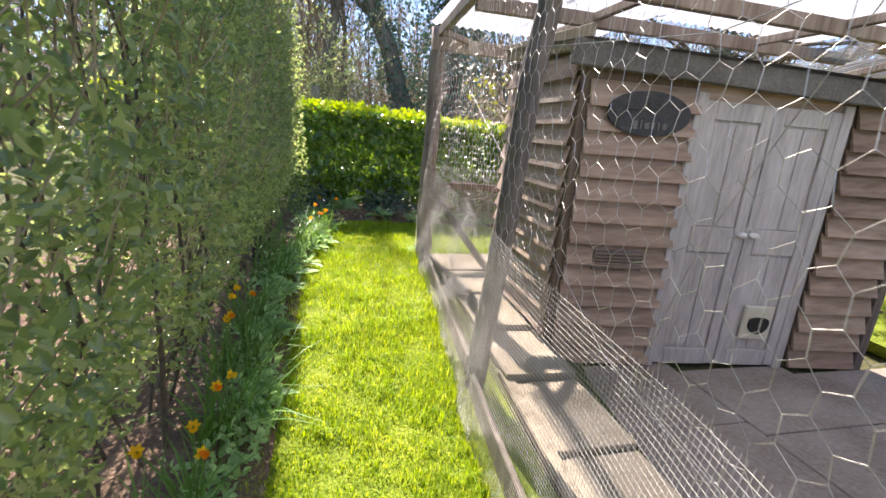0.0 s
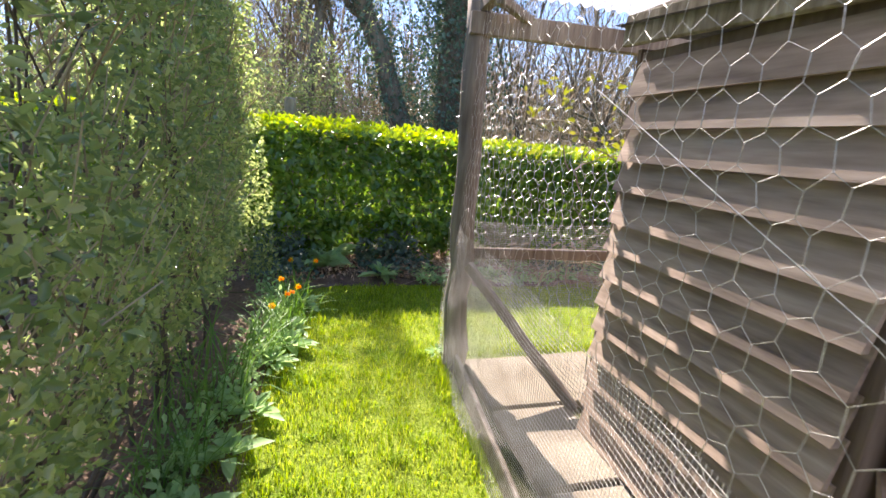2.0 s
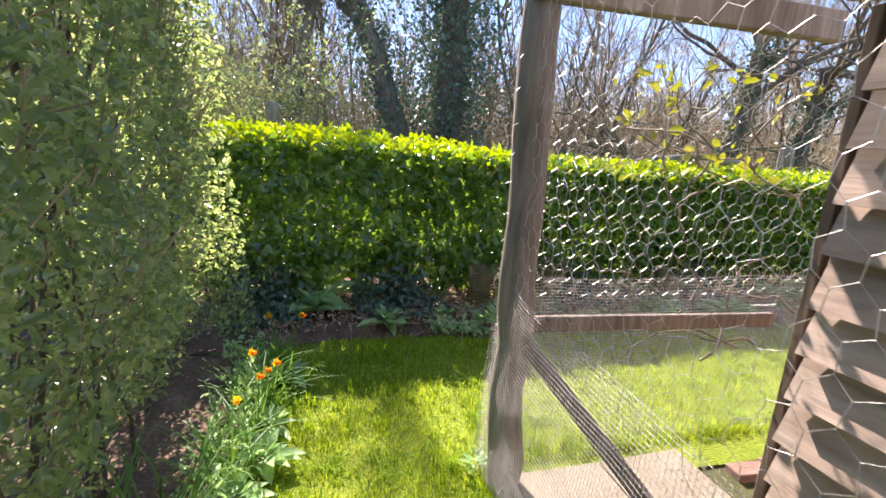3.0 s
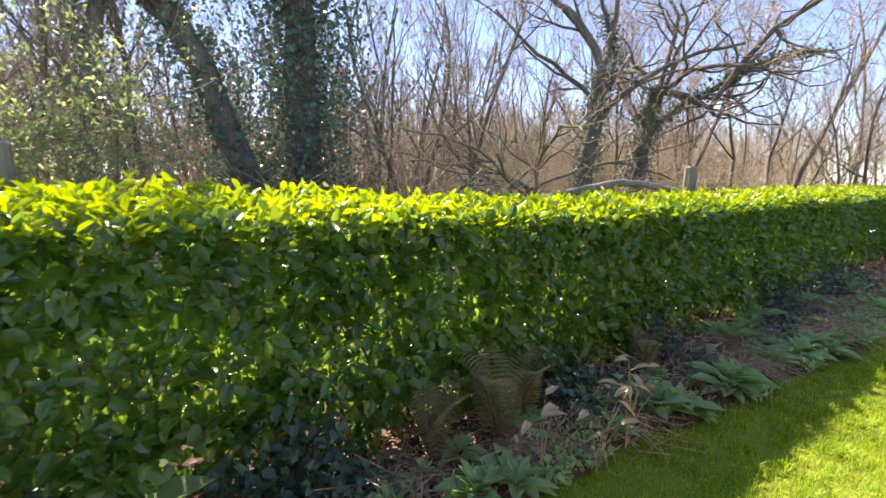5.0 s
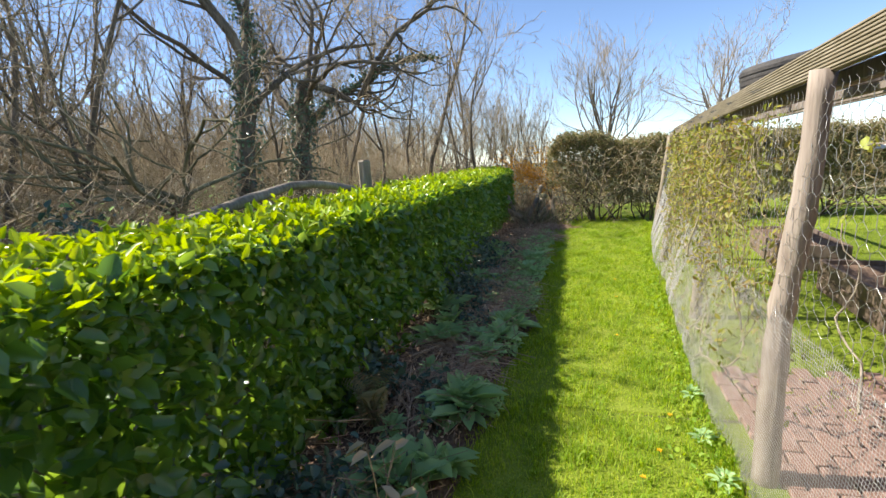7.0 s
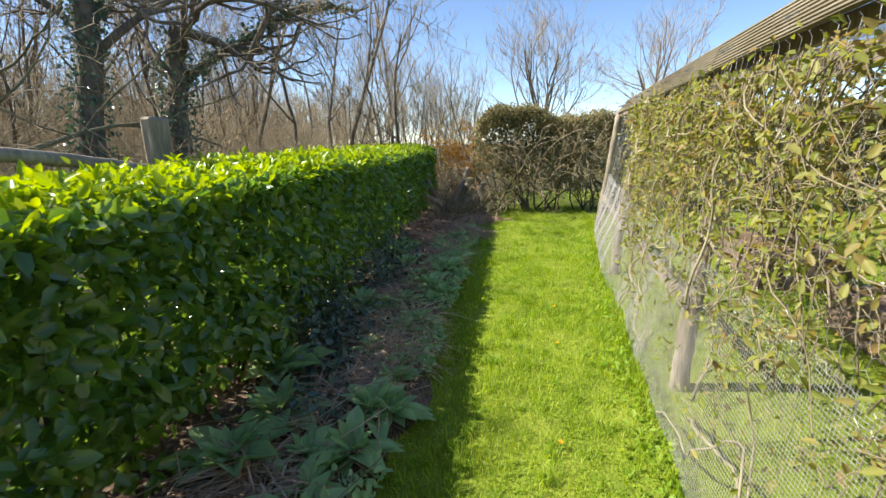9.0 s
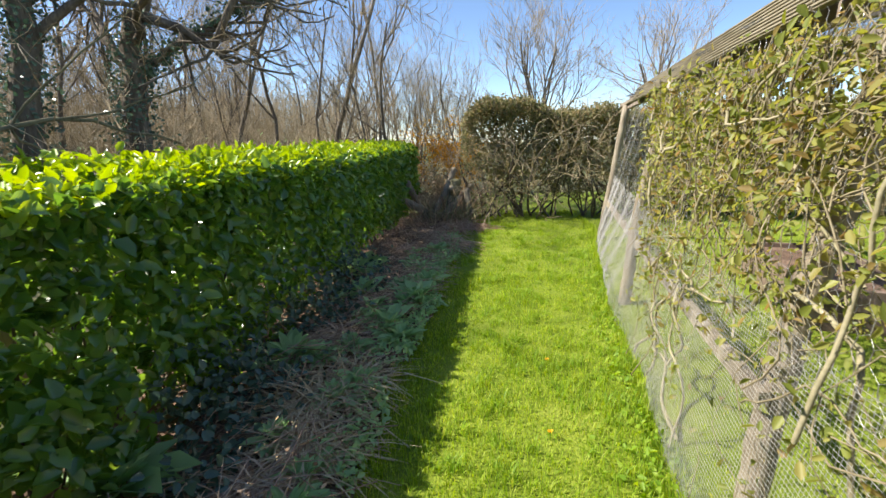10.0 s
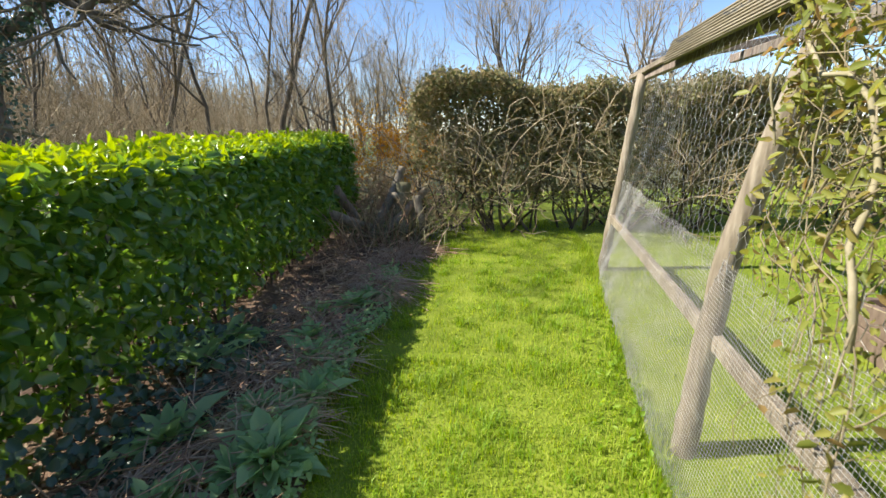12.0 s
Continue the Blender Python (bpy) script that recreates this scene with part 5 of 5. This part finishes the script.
def daffodil(x, y, seed, n=4, orange=False):
    rng = np.random.default_rng(seed)
    t = base("daffodil", "clump of daffodils with nodding yellow flowers" if not orange else "clump of flowers with orange blooms", "flower", "spring flowers below the hedge", at=put(x, y, 0.01))
    d = ring(26, rng)
    v, f = straps(np.concatenate([rng.normal(0, 0.03, (26, 2)), np.zeros((26, 1))], 1), d, 0.34, 0.014, rng, 0.45)
    npart("leaves", v, f, M_STRAP, t)
    for i in range(n):
        a = rng.uniform(0, 6.28)
        top = np.array([0.10 * math.cos(a) + rng.normal(0, 0.03), 0.10 * math.sin(a) + rng.normal(0, 0.03), rng.uniform(0.26, 0.38)])
        p = np.array([[0, 0, 0], top * [0.5, 0.5, 0.6], top])
        v, f = tubes([p], [np.array([0.004, 0.0035, 0.003])], 5)
        npart("stem", v, f, M_STRAP, t)
        face = unit(np.array([0.6 + rng.normal(0, 0.4), -0.7 + rng.normal(0, 0.4), 0.05]))
        e = np.cross(face, [0, 0, 1.0])
        g = np.cross(e, face)
        ang = np.arange(6) * np.pi / 3
        along = np.cos(ang)[:, None] * e + np.sin(ang)[:, None] * g
        v, f = leaves(np.tile(top, (6, 1)), np.tile(face, (6, 1)), along, np.full(6, 0.026), np.full(6, 0.017), rng, 0.1, 0.1)
        bloom = npart("flower", v, f, M_PETAL, t, "yellow petals")
        w, q = tubes([np.array([top, top + face * 0.012, top + face * 0.024])], [np.array([0.008, 0.010, 0.014])], 10)
        npart("trumpet", w, q, M_PETAL2 if orange or i % 2 else M_PETAL, bloom)


def dandelion(x, y, seed):
    rng = np.random.default_rng(seed)
    t = base("dandelion", "small yellow dandelion in the grass", "flower", "dandelions in the lawn", at=put(x, y))
    v, f = tubes([np.array([[0, 0, 0], [0.004, 0, 0.05]])], [np.array([0.002, 0.002])], 5)
    npart("stem", v, f, M_STRAP, t)
    n = 22
    d = ring(n, rng)
    v, f = leaves(np.tile([0.004, 0, 0.05], (n, 1)), np.tile([0, 0, 1.0], (n, 1)), np.concatenate([d, rng.uniform(0.1, 0.9, (n, 1))], 1), np.full(n, 0.018), np.full(n, 0.006), rng)
    npart("flower", v, f, M_PETAL, t)


rng_plants = np.random.default_rng(90)
for i in range(40):
    x = 1.2 + 9.6 * (i + rng_plants.uniform(-0.4, 0.4)) / 40
    y = float(border_edge(x)) + (0.06 if i % 3 == 0 else 0.22) + rng_plants.uniform(0.0, 0.35)
    rosette(x, y, rng_plants.uniform(0.13, 0.24), 200 + i)
# the larger foxgloves
for i, (x, y, s) in enumerate(((3.29, 6.44, 0.26), (3.40, 6.22, 0.28), (4.07, 6.22, 0.36), (5.14, 6.70, 0.34), (5.25, 6.10, 0.26), (3.76, 7.00, 0.36), (7.84, 6.12, 0.26), (7.62, 5.98, 0.22), (7.26, 6.68, 0.34),
                               (8.95, 5.98, 0.24), (9.30, 6.85, 0.34), (8.54, 6.55, 0.36), (8.45, 6.0, 0.28), (9.62, 6.85, 0.3), (6.01, 6.9, 0.42), (5.55, 6.66, 0.36), (5.62, 6.10, 0.30), (3.95, 6.14, 0.28), (-0.03, 6.95, 0.5), (0.12, 6.75, 0.4), (1.60, 6.30, 0.26), (0.68, 6.38, 0.26), (3.2, 6.36, 0.3))):
    rosette(x, y, s, 240 + i, "large soft-leaved foxglove rosette in the border")
for i, (x, y, s) in enumerate(((4.45, 6.3, 0.45), (5.0, 6.5, 0.5), (5.75, 6.45, 0.45), (6.1, 6.3, 0.5), (7.6, 6.45, 0.45), (8.2, 6.5, 0.5), (9.2, 6.4, 0.5), (9.9, 6.25, 0.55), (10.3, 6.5, 0.5), (10.8, 6.05, 0.6), (11.3, 6.25, 0.6), (11.7, 6.0, 0.55), (12.1, 5.95, 0.55), (2.1, 6.5, 0.4), (2.95, 6.6, 0.45), (4.19, 6.58, 0.5))):
    tussock(x, y, s, 300 + i, n=210)
for i, (x, y, s) in enumerate(((6.33, 6.14, 0.5), (6.72, 6.30, 0.62), (7.0, 6.16, 0.55), (8.64, 6.2, 0.46), (8.75, 6.14, 0.48), (9.31, 6.1, 0.44), (10.6, 5.98, 0.5))):
    tussock(x, y, s, 350 + i, M_STRAW, "drooping clump of pale dry straw", n=230)


def stalk_heap(x, y, size, seed, n=90):
    """Cut stalks thrown down criss-cross in a low heap."""
    rng = np.random.default_rng(seed)
    t = base("stalk_heap", "low heap of cut pinkish-brown dead stalks", "dry plant", "heaps of the border", at=put(x, y, 0.02))
    a = rng.uniform(0, np.pi, n)
    d = np.stack([np.cos(a), np.sin(a), rng.normal(0, 0.12, n)], 1)
    far = rng.normal(0, size * 0.32, (n, 2))
    c = np.concatenate([far, (0.02 + 0.16 * size * np.exp(-(far ** 2).sum(1) / (size * 0.35) ** 2) * rng.uniform(0.3, 1.6, n))[:, None]], 1)
    half = (size * rng.uniform(0.25, 0.7, n))[:, None]
    dip = np.array([[0, 0, 0.05]]) * rng.uniform(0.2, 1.2, n)[:, None]
    p, q = c - d * half - dip, c + d * half - dip
    p[:, 2], q[:, 2] = np.maximum(p[:, 2], 0.0), np.maximum(q[:, 2], 0.0)
    v, f = joined(segments(p, c, rng.uniform(0.002, 0.0045, n), 4), segments(c, q, rng.uniform(0.0015, 0.004, n), 4))
    npart("foliage", v, f, M_DRY, t)


for i, (x, y, s) in enumerate(((3.15, 6.62, 0.48), (4.72, 6.26, 0.42), (6.45, 6.2, 0.46), (8.4, 6.3, 0.5), (9.3, 6.2, 0.46), (10.8, 6.0, 0.5), (2.95, 6.3, 0.4), (7.45, 6.6, 0.45), (5.25, 6.5, 0.42), (1.3, 6.5, 0.45), (12.0, 5.75, 0.42))):
    stalk_heap(x, y, s, 370 + i)
for i, (x, y, s) in enumerate(((2.0, 6.62, 0.75), (2.35, 6.75, 0.6), (1.6, 6.7, 0.6), (3.7, 6.7, 0.5))):
    fern(x, y, s, 400 + i)


def dead_frond(x, y, seed):
    """Pale dead leaves on thin stalks that reach up into the sun."""
    rng = np.random.default_rng(seed)
    t = base("dead_plant", "pale curled dead leaves on thin stalks", "dry plant", "dead plants of the border", at=put(x, y, 0.02))
    for i in range(5):
        top = np.array([rng.normal(0, 0.10), -0.02 + rng.normal(0, 0.06), rng.uniform(0.34, 0.50)])
        v, f = tubes([np.array([[0, 0, 0], top * [0.4, 0.4, 0.6], top])], [np.array([0.004, 0.003, 0.002])], 4)
        npart("stalk", v, f, M_DRY, t)
        d = np.array([[rng.normal(0.3, 0.6), rng.normal(0, 0.5), rng.uniform(-0.3, 0.3)]])
        v, f = leaves(top[None], np.array([[0, -0.3, 1.0]]), d, np.array([rng.uniform(0.09, 0.15)]), np.array([0.045]), rng, 0.3, 0.35)
        npart("leaf", v, f, M_STRAW, t)


dead_frond(2.30, 6.10, 910)
dead_frond(2.05, 6.28, 912)
dead_frond(2.95, 6.32, 913)
dead_frond(2.65, 6.15, 911)
for i, (x, y, o) in enumerate(((-0.56, 2.35, False), (-0.50, 2.75, False), (-0.50, 1.80, False), (-0.46, 1.45, False), (-0.10, 5.75, True), (-0.13, 5.35, True), (-0.16, 5.05, False))):
    daffodil(x, y, 500 + i, 2 + i % 2, o)
for i, (x, y, s) in enumerate(((-0.48, 4.25, 0.75), (-0.40, 1.9, 0.6), (-0.5, 3.0, 0.6), (-0.26, 4.75, 0.55), (-0.18, 5.3, 0.5), (-0.16, 5.6, 0.45), (-0.5, 1.2, 0.6), (-0.52, 3.7, 0.6), (-0.45, 2.4, 0.55))):
    tussock(x, y, s, 600 + i, M_STRAP, "clump of arching green strap leaves", "iris_clump", "plant", 70, 0.75)
for i, (x, y) in enumerate(((-0.24, 4.1), (-0.20, 4.6), (-0.10, 5.1), (-0.33, 2.1), (-0.36, 3.45), (-0.06, 5.6), (-0.12, 4.85), (-0.30, 3.8), (-0.34, 2.8))):
    rosette(x, y, 0.16, 700 + i, "low green leafy plant at the lawn edge")
for i, (x, y) in enumerate(((5.45, 5.05), (6.6, 4.95), (4.15, 4.85), (3.75, 4.98), (7.4, 4.9), (3.5, 5.1))):
    dandelion(x, y, 800 + i)
for i, (x, y) in enumerate(((3.92, 4.72), (4.45, 4.66), (0.84, 4.66), (3.55, 4.72))):
    rosette(x, y, 0.07, 850 + i, "broad-leaved weed at the foot of the netting")


def litter():
    """Leaf litter, twigs and ground-ivy over the borders."""
    rng = np.random.default_rng(41)
    n = 8500
    x = -0.3 + 12.9 * rng.beta(0.9, 1.3, n)
    y = border_edge(x) + 0.08 + (7.3 - border_edge(x)) * rng.uniform(0, 1, n)
    at = np.stack([x, y, ground_z(x, y) + 0.05 + np.abs(rng.normal(0, 0.03, n))], 1)
    v, f = scatter_leaves(at, np.tile([0, 0, 1.0], (n, 1)), 0.034, rng, 0.45, 0.8)
    tagged(npart("leaf_litter", v, f, M_DRY), "dry brown leaf litter on the border", "leaf litter", kind="stuff")
    n = 1500
    x = rng.uniform(0.8, 12.4, n)
    y = border_edge(x) + 0.1 + 0.8 * rng.uniform(0, 1, n)
    a = np.stack([x, y, ground_z(x, y) + 0.06 + np.abs(rng.normal(0, 0.05, n))], 1)
    d = np.concatenate([ring(n, rng), rng.normal(0, 0.25, (n, 1))], 1)
    v, f = segments(a, a + d * rng.uniform(0.08, 0.4, n)[:, None], rng.uniform(0.0015, 0.004, n), 3)
    tagged(npart("fallen_twigs", v, f, M_DRY), "tangle of dead stalks and twigs on soil", "twigs", kind="stuff")
    n = 9000
    x = 10.5 * rng.beta(1.0, 1.5, n) - 0.6
    y = 7.0 - 0.75 * rng.beta(1.0, 2.0, n)
    at = np.stack([x, y, ground_z(x, y) + 0.05 + np.abs(rng.normal(0, 0.06, n)) + np.abs(rng.normal(0, 0.22, n)) * smooth_step(6.6, 7.0, y)], 1)
    keep = wavy(x, y, 1.1, 8.0) > -0.05
    v, f = scatter_leaves(at[keep], np.tile([0, -0.5, 1.0], (int(keep.sum()), 1)), 0.055, rng, 0.75, 0.5)
    tagged(npart("ground_ivy", v, f, M_IVY), "dark ivy creeping below the hedge", "ivy", kind="stuff")
    n = 5200
    x = rng.uniform(1.0, 12.0, n)
    y = border_edge(x) - 0.02 + 0.42 * rng.beta(0.8, 1.8, n)
    at = np.stack([x, y, ground_z(x, y) + 0.04 + np.abs(rng.normal(0, 0.035, n))], 1)[wavy(x, y, 1.6, 17.0) > -0.05]
    v, f = scatter_leaves(at, np.tile([0, -0.4, 1.0], (len(at), 1)), 0.045, rng, 0.6, 0.5)
    tagged(npart("border_weeds", v, f, M_HERB), "low pale green weeds along the border edge", "weeds", kind="stuff")
    n = 2600
    y = rng.uniform(0.0, 6.1, n)
    x = bed_edge(y) - 0.02 - 0.3 * rng.beta(1, 2, n)
    at = np.stack([x, y, ground_z(x, y) + 0.04 + np.abs(rng.normal(0, 0.06, n))], 1)
    v, f = scatter_leaves(at, np.tile([0.4, 0, 1.0], (n, 1)), 0.045, rng, 0.6, 0.5)
    tagged(npart("bed_weeds", v, f, M_HERB), "low weeds along the bed edge", "weeds", kind="stuff")
    n = 800
    x = 3.0 + 8.5 * rng.beta(0.8, 1.6, n)
    y = net_y(x) + 0.02 + np.abs(rng.normal(0, 0.13, n))
    at = np.stack([x, y, ground_z(x, y) + rng.uniform(0.01, 0.06, n)], 1)
    v, f = scatter_leaves(at, np.tile([0, 0.4, 1.0], (n, 1)), 0.035, rng, 0.65, 0.6)
    tagged(npart("lawn_weeds", v, f, M_TUFT), "low broad-leaved weeds along the netting", "weeds", kind="stuff")


litter()


def log_heap():
    rng = np.random.default_rng(51)
    t = base("brush_heap", "heap of cut logs and dead stems at the hedge end", "brush heap", at=(12.9, 6.3, 0))
    for i in range(9):
        a = np.array([rng.normal(0, 0.45), rng.normal(0, 0.3), rng.uniform(0.05, 0.35)])
        b = a + np.array([rng.normal(0, 0.5), rng.normal(0, 0.3), rng.uniform(0.0, 0.8)])
        pole("log", a, b, rng.uniform(0.03, 0.07), t, M_LOG, 900 + i)
    ps, rs = [], []
    for i in range(160):
        p = np.array([rng.normal(0, 0.6), rng.normal(0, 0.35), 0.0])
        d = np.array([rng.normal(0, 0.5), rng.normal(0, 0.5), 1.0])
        q = [p]
        for j in range(5):
            d = unit(d + rng.normal(0, 0.35, 3))
            q.append(q[-1] + d * rng.uniform(0.08, 0.22))
        ps.append(np.array(q))
        rs.append(np.linspace(0.008, 0.002, 6))
    v, f = tubes(ps, rs, 3)
    npart("stem_tangle", v, f, M_DRY, t)
    log_post(((0.1, -0.05, 0.0), (0.2, -0.1, 0.3), (0.32, -0.16, 0.72)), 0.11, t, M_MOSSBARK, 960, "mossy broken stump").name = "stump"
    log_post(((-0.1, 0.25, 0.05), (0.3, 0.05, 0.5), (0.62, -0.1, 0.92)), 0.06, t, M_LOG, 961, "pale leaning dead log").name = "log"
    n = 240
    v, f = straps(np.concatenate([rng.normal(0, 0.32, (n, 2)) + [-0.2, -0.2], np.full((n, 1), 0.02)], 1), ring(n, rng), 0.75, 0.016, rng, 1.2)
    npart("dead_leaves", v, f, M_FERN, t, "long arching dead leaves")


log_heap()


def bush(name, x, y, r, h, n, mat, size, seed, label, stems=60, low=0.2):
    """A loose many-stemmed shrub with leaves near its twig ends."""
    rng = np.random.default_rng(seed)
    t = base(name, label, "shrub", at=(x, y, 0))
    thick, thin = [], []
    for i in range(max(4, stems // 10)):
        grow(rng, (rng.normal(0, 0.1), rng.normal(0, 0.1), -0.05), (rng.normal(0, 0.4), rng.normal(0, 0.4), 1.0), h * 0.62, 0.018, 2, thick, thin, 0.2, 0.02, (4, 6), 0.7, 0.55, 0.05, 6)
    v, f = tubes([a for a, _ in thin], [b for _, b in thin], 3)
    npart("stem_tangle", v, f, M_TWIG, t)
    tips = np.concatenate([a[2:] for a, _ in thin])
    at = tips[rng.integers(0, len(tips), n)] + rng.normal(0, 0.06, (n, 3))
    at = at[at[:, 2] > low]
    v, f = scatter_leaves(at, np.tile([0, -0.3, 1.0], (len(at), 1)), size, rng, 0.5, 0.8, 0.4)
    npart("leaves", v, f, mat, t)


bush("forsythia", 15.5, 6.85, 1.0, 2.25, 4600, M_ORANGE, 0.055, 61, "orange-yellow twiggy shrub behind the hedge", 90)
bush("hazel_bush", -2.2, 10.2, 1.2, 4.2, 13000, M_PRIVET, 0.06, 63, "loose light-leaved shrub behind the hedge", 140)
bush("hazel_bush", -0.6, 11.6, 1.2, 3.8, 8000, M_PRIVET, 0.06, 64, "loose light-leaved shrub behind the hedge", 140)
bush("bare_bush", 13.7, 6.9, 0.8, 1.1, 200, M_DRY, 0.05, 65, "reddish brown leafless bush at the hedge end", 110)
bush("bare_bush", 14.2, 6.4, 0.8, 1.1, 200, M_DRY, 0.05, 66, "reddish brown leafless bush at the hedge end", 110)
bush("ivy_stump", 3.63, 9.67, 0.4, 2.0, 900, M_IVY, 0.07, 67, "ivy-covered stump behind the hedge", 40, 0.5)


# ---- field fence behind the hedge ----
def fence():
    g = "posts of the field fence"
    for i, (x, h) in enumerate(((-0.36, 1.84), (6.49, 1.80))):
        bm = box((0.14 if i == 0 else 0.20, 0.10, h + 0.1), (0, 0, h / 2 - 0.05), 0.02)
        bmesh.ops.subdivide_edges(bm, edges=[e for e in bm.edges if e.calc_length() > 1], cuts=6)
        for v in bm.verts:
            v.co += Vector((noise.noise(v.co * 5 + Vector((i, 0, 0))), noise.noise(v.co * 5 + Vector((0, i, 3))), 0)) * 0.008
        p = part("fence_post", bm, M_LOG)
        p.matrix_world = pose(x, 7.92, 0, 0, 1.5 - i, 3 * i)
        tagged(p, "weathered grey split fence post behind hedge", "fence post", g)
    pole_ob = pole("fence_rail", (6.58, 7.9, 1.36), (9.7, 7.9, 1.24), 0.03, None, M_LOG, 71)
    tagged(pole_ob, "thin weathered fence rail behind the hedge", "fence rail")
    rail = log_post(((3.3, 7.91, 1.38), (3.7, 7.91, 1.43), (4.2, 7.92, 1.50), (4.7, 7.92, 1.565), (5.07, 7.92, 1.60), (5.6, 7.92, 1.555), (6.1, 7.92, 1.47), (6.40, 7.92, 1.42)), 0.042, None, M_LOG, 72, "")
    rail.name = "fence_rail"
    tagged(rail, "thick warped weathered fence rail behind the hedge", "fence rail")


fence()


# ---- garden beyond the run ----
def far_hedge():
    rng = np.random.default_rng(81)
    h = base("garden_hedge", "dark evergreen hedge beyond the run", "hedge")
    hedge_core("stem", 4.6, 13.0, -2.4, -1.8, 2.1, h, M_TWIG)
    n = 19000
    x = rng.uniform(4.6, 13.2, n)
    z = 0.1 + (2.2 + 0.12 * np.sin(x * 1.9) + 0.07 * np.sin(x * 5.3)) * rng.beta(1.3, 1.0, n)
    y = -1.7 + 0.15 * wavy(x, z, 1.2, 3.0) - np.abs(rng.normal(0, 0.15, n))
    a = scatter_leaves(np.stack([x, y, z], 1), np.tile([0, 1.0, 0.4], (n, 1)), 0.07, rng, 0.5, 0.7)
    v, f = a
    npart("leaves", v, f, M_SCRUB, h)


far_hedge()


def panel_fence():
    t = base("panel_fence", "brown weathered timber panel fence beyond the run", "fence")
    for i in range(4):
        x = -0.5 + 1.83 * i
        part("post", box((0.09, 0.09, 2.0), (x, -2.6, 0.8), 0.006), M_PANEL, t)
        for j in range(12):
            part("board", box((0.148, 0.018, 1.75), (x + 0.12 + 0.145 * j, -2.6 + 0.006 * (j % 2), 0.75), 0.003), M_PANEL, t)


panel_fence()


def raised_bed(x, y, w, d, turn):
    t = base("raised_bed", "brown timber raised bed beyond the run", "raised bed", "raised beds", at=(x, y, float(ground_z(x, y))), turn=turn)
    for i in range(2):
        for sx in (-1, 1):
            part("side_board", box((0.04, d, 0.17), (sx * w / 2, 0, 0.085 + 0.175 * i), 0.006), M_PANEL, t)
        for sy in (-1, 1):
            part("side_board", box((w - 0.042, 0.04, 0.17), (0, sy * (d / 2 - 0.02), 0.085 + 0.175 * i), 0.006), M_PANEL, t)
    part("soil_fill", box((w - 0.05, d - 0.1, 0.30), (0, 0, 0.15), 0.01), M_SOIL, t)


raised_bed(6.4, 2.4, 1.6, 0.8, -5)
raised_bed(8.9, 2.3, 1.6, 0.8, -8)
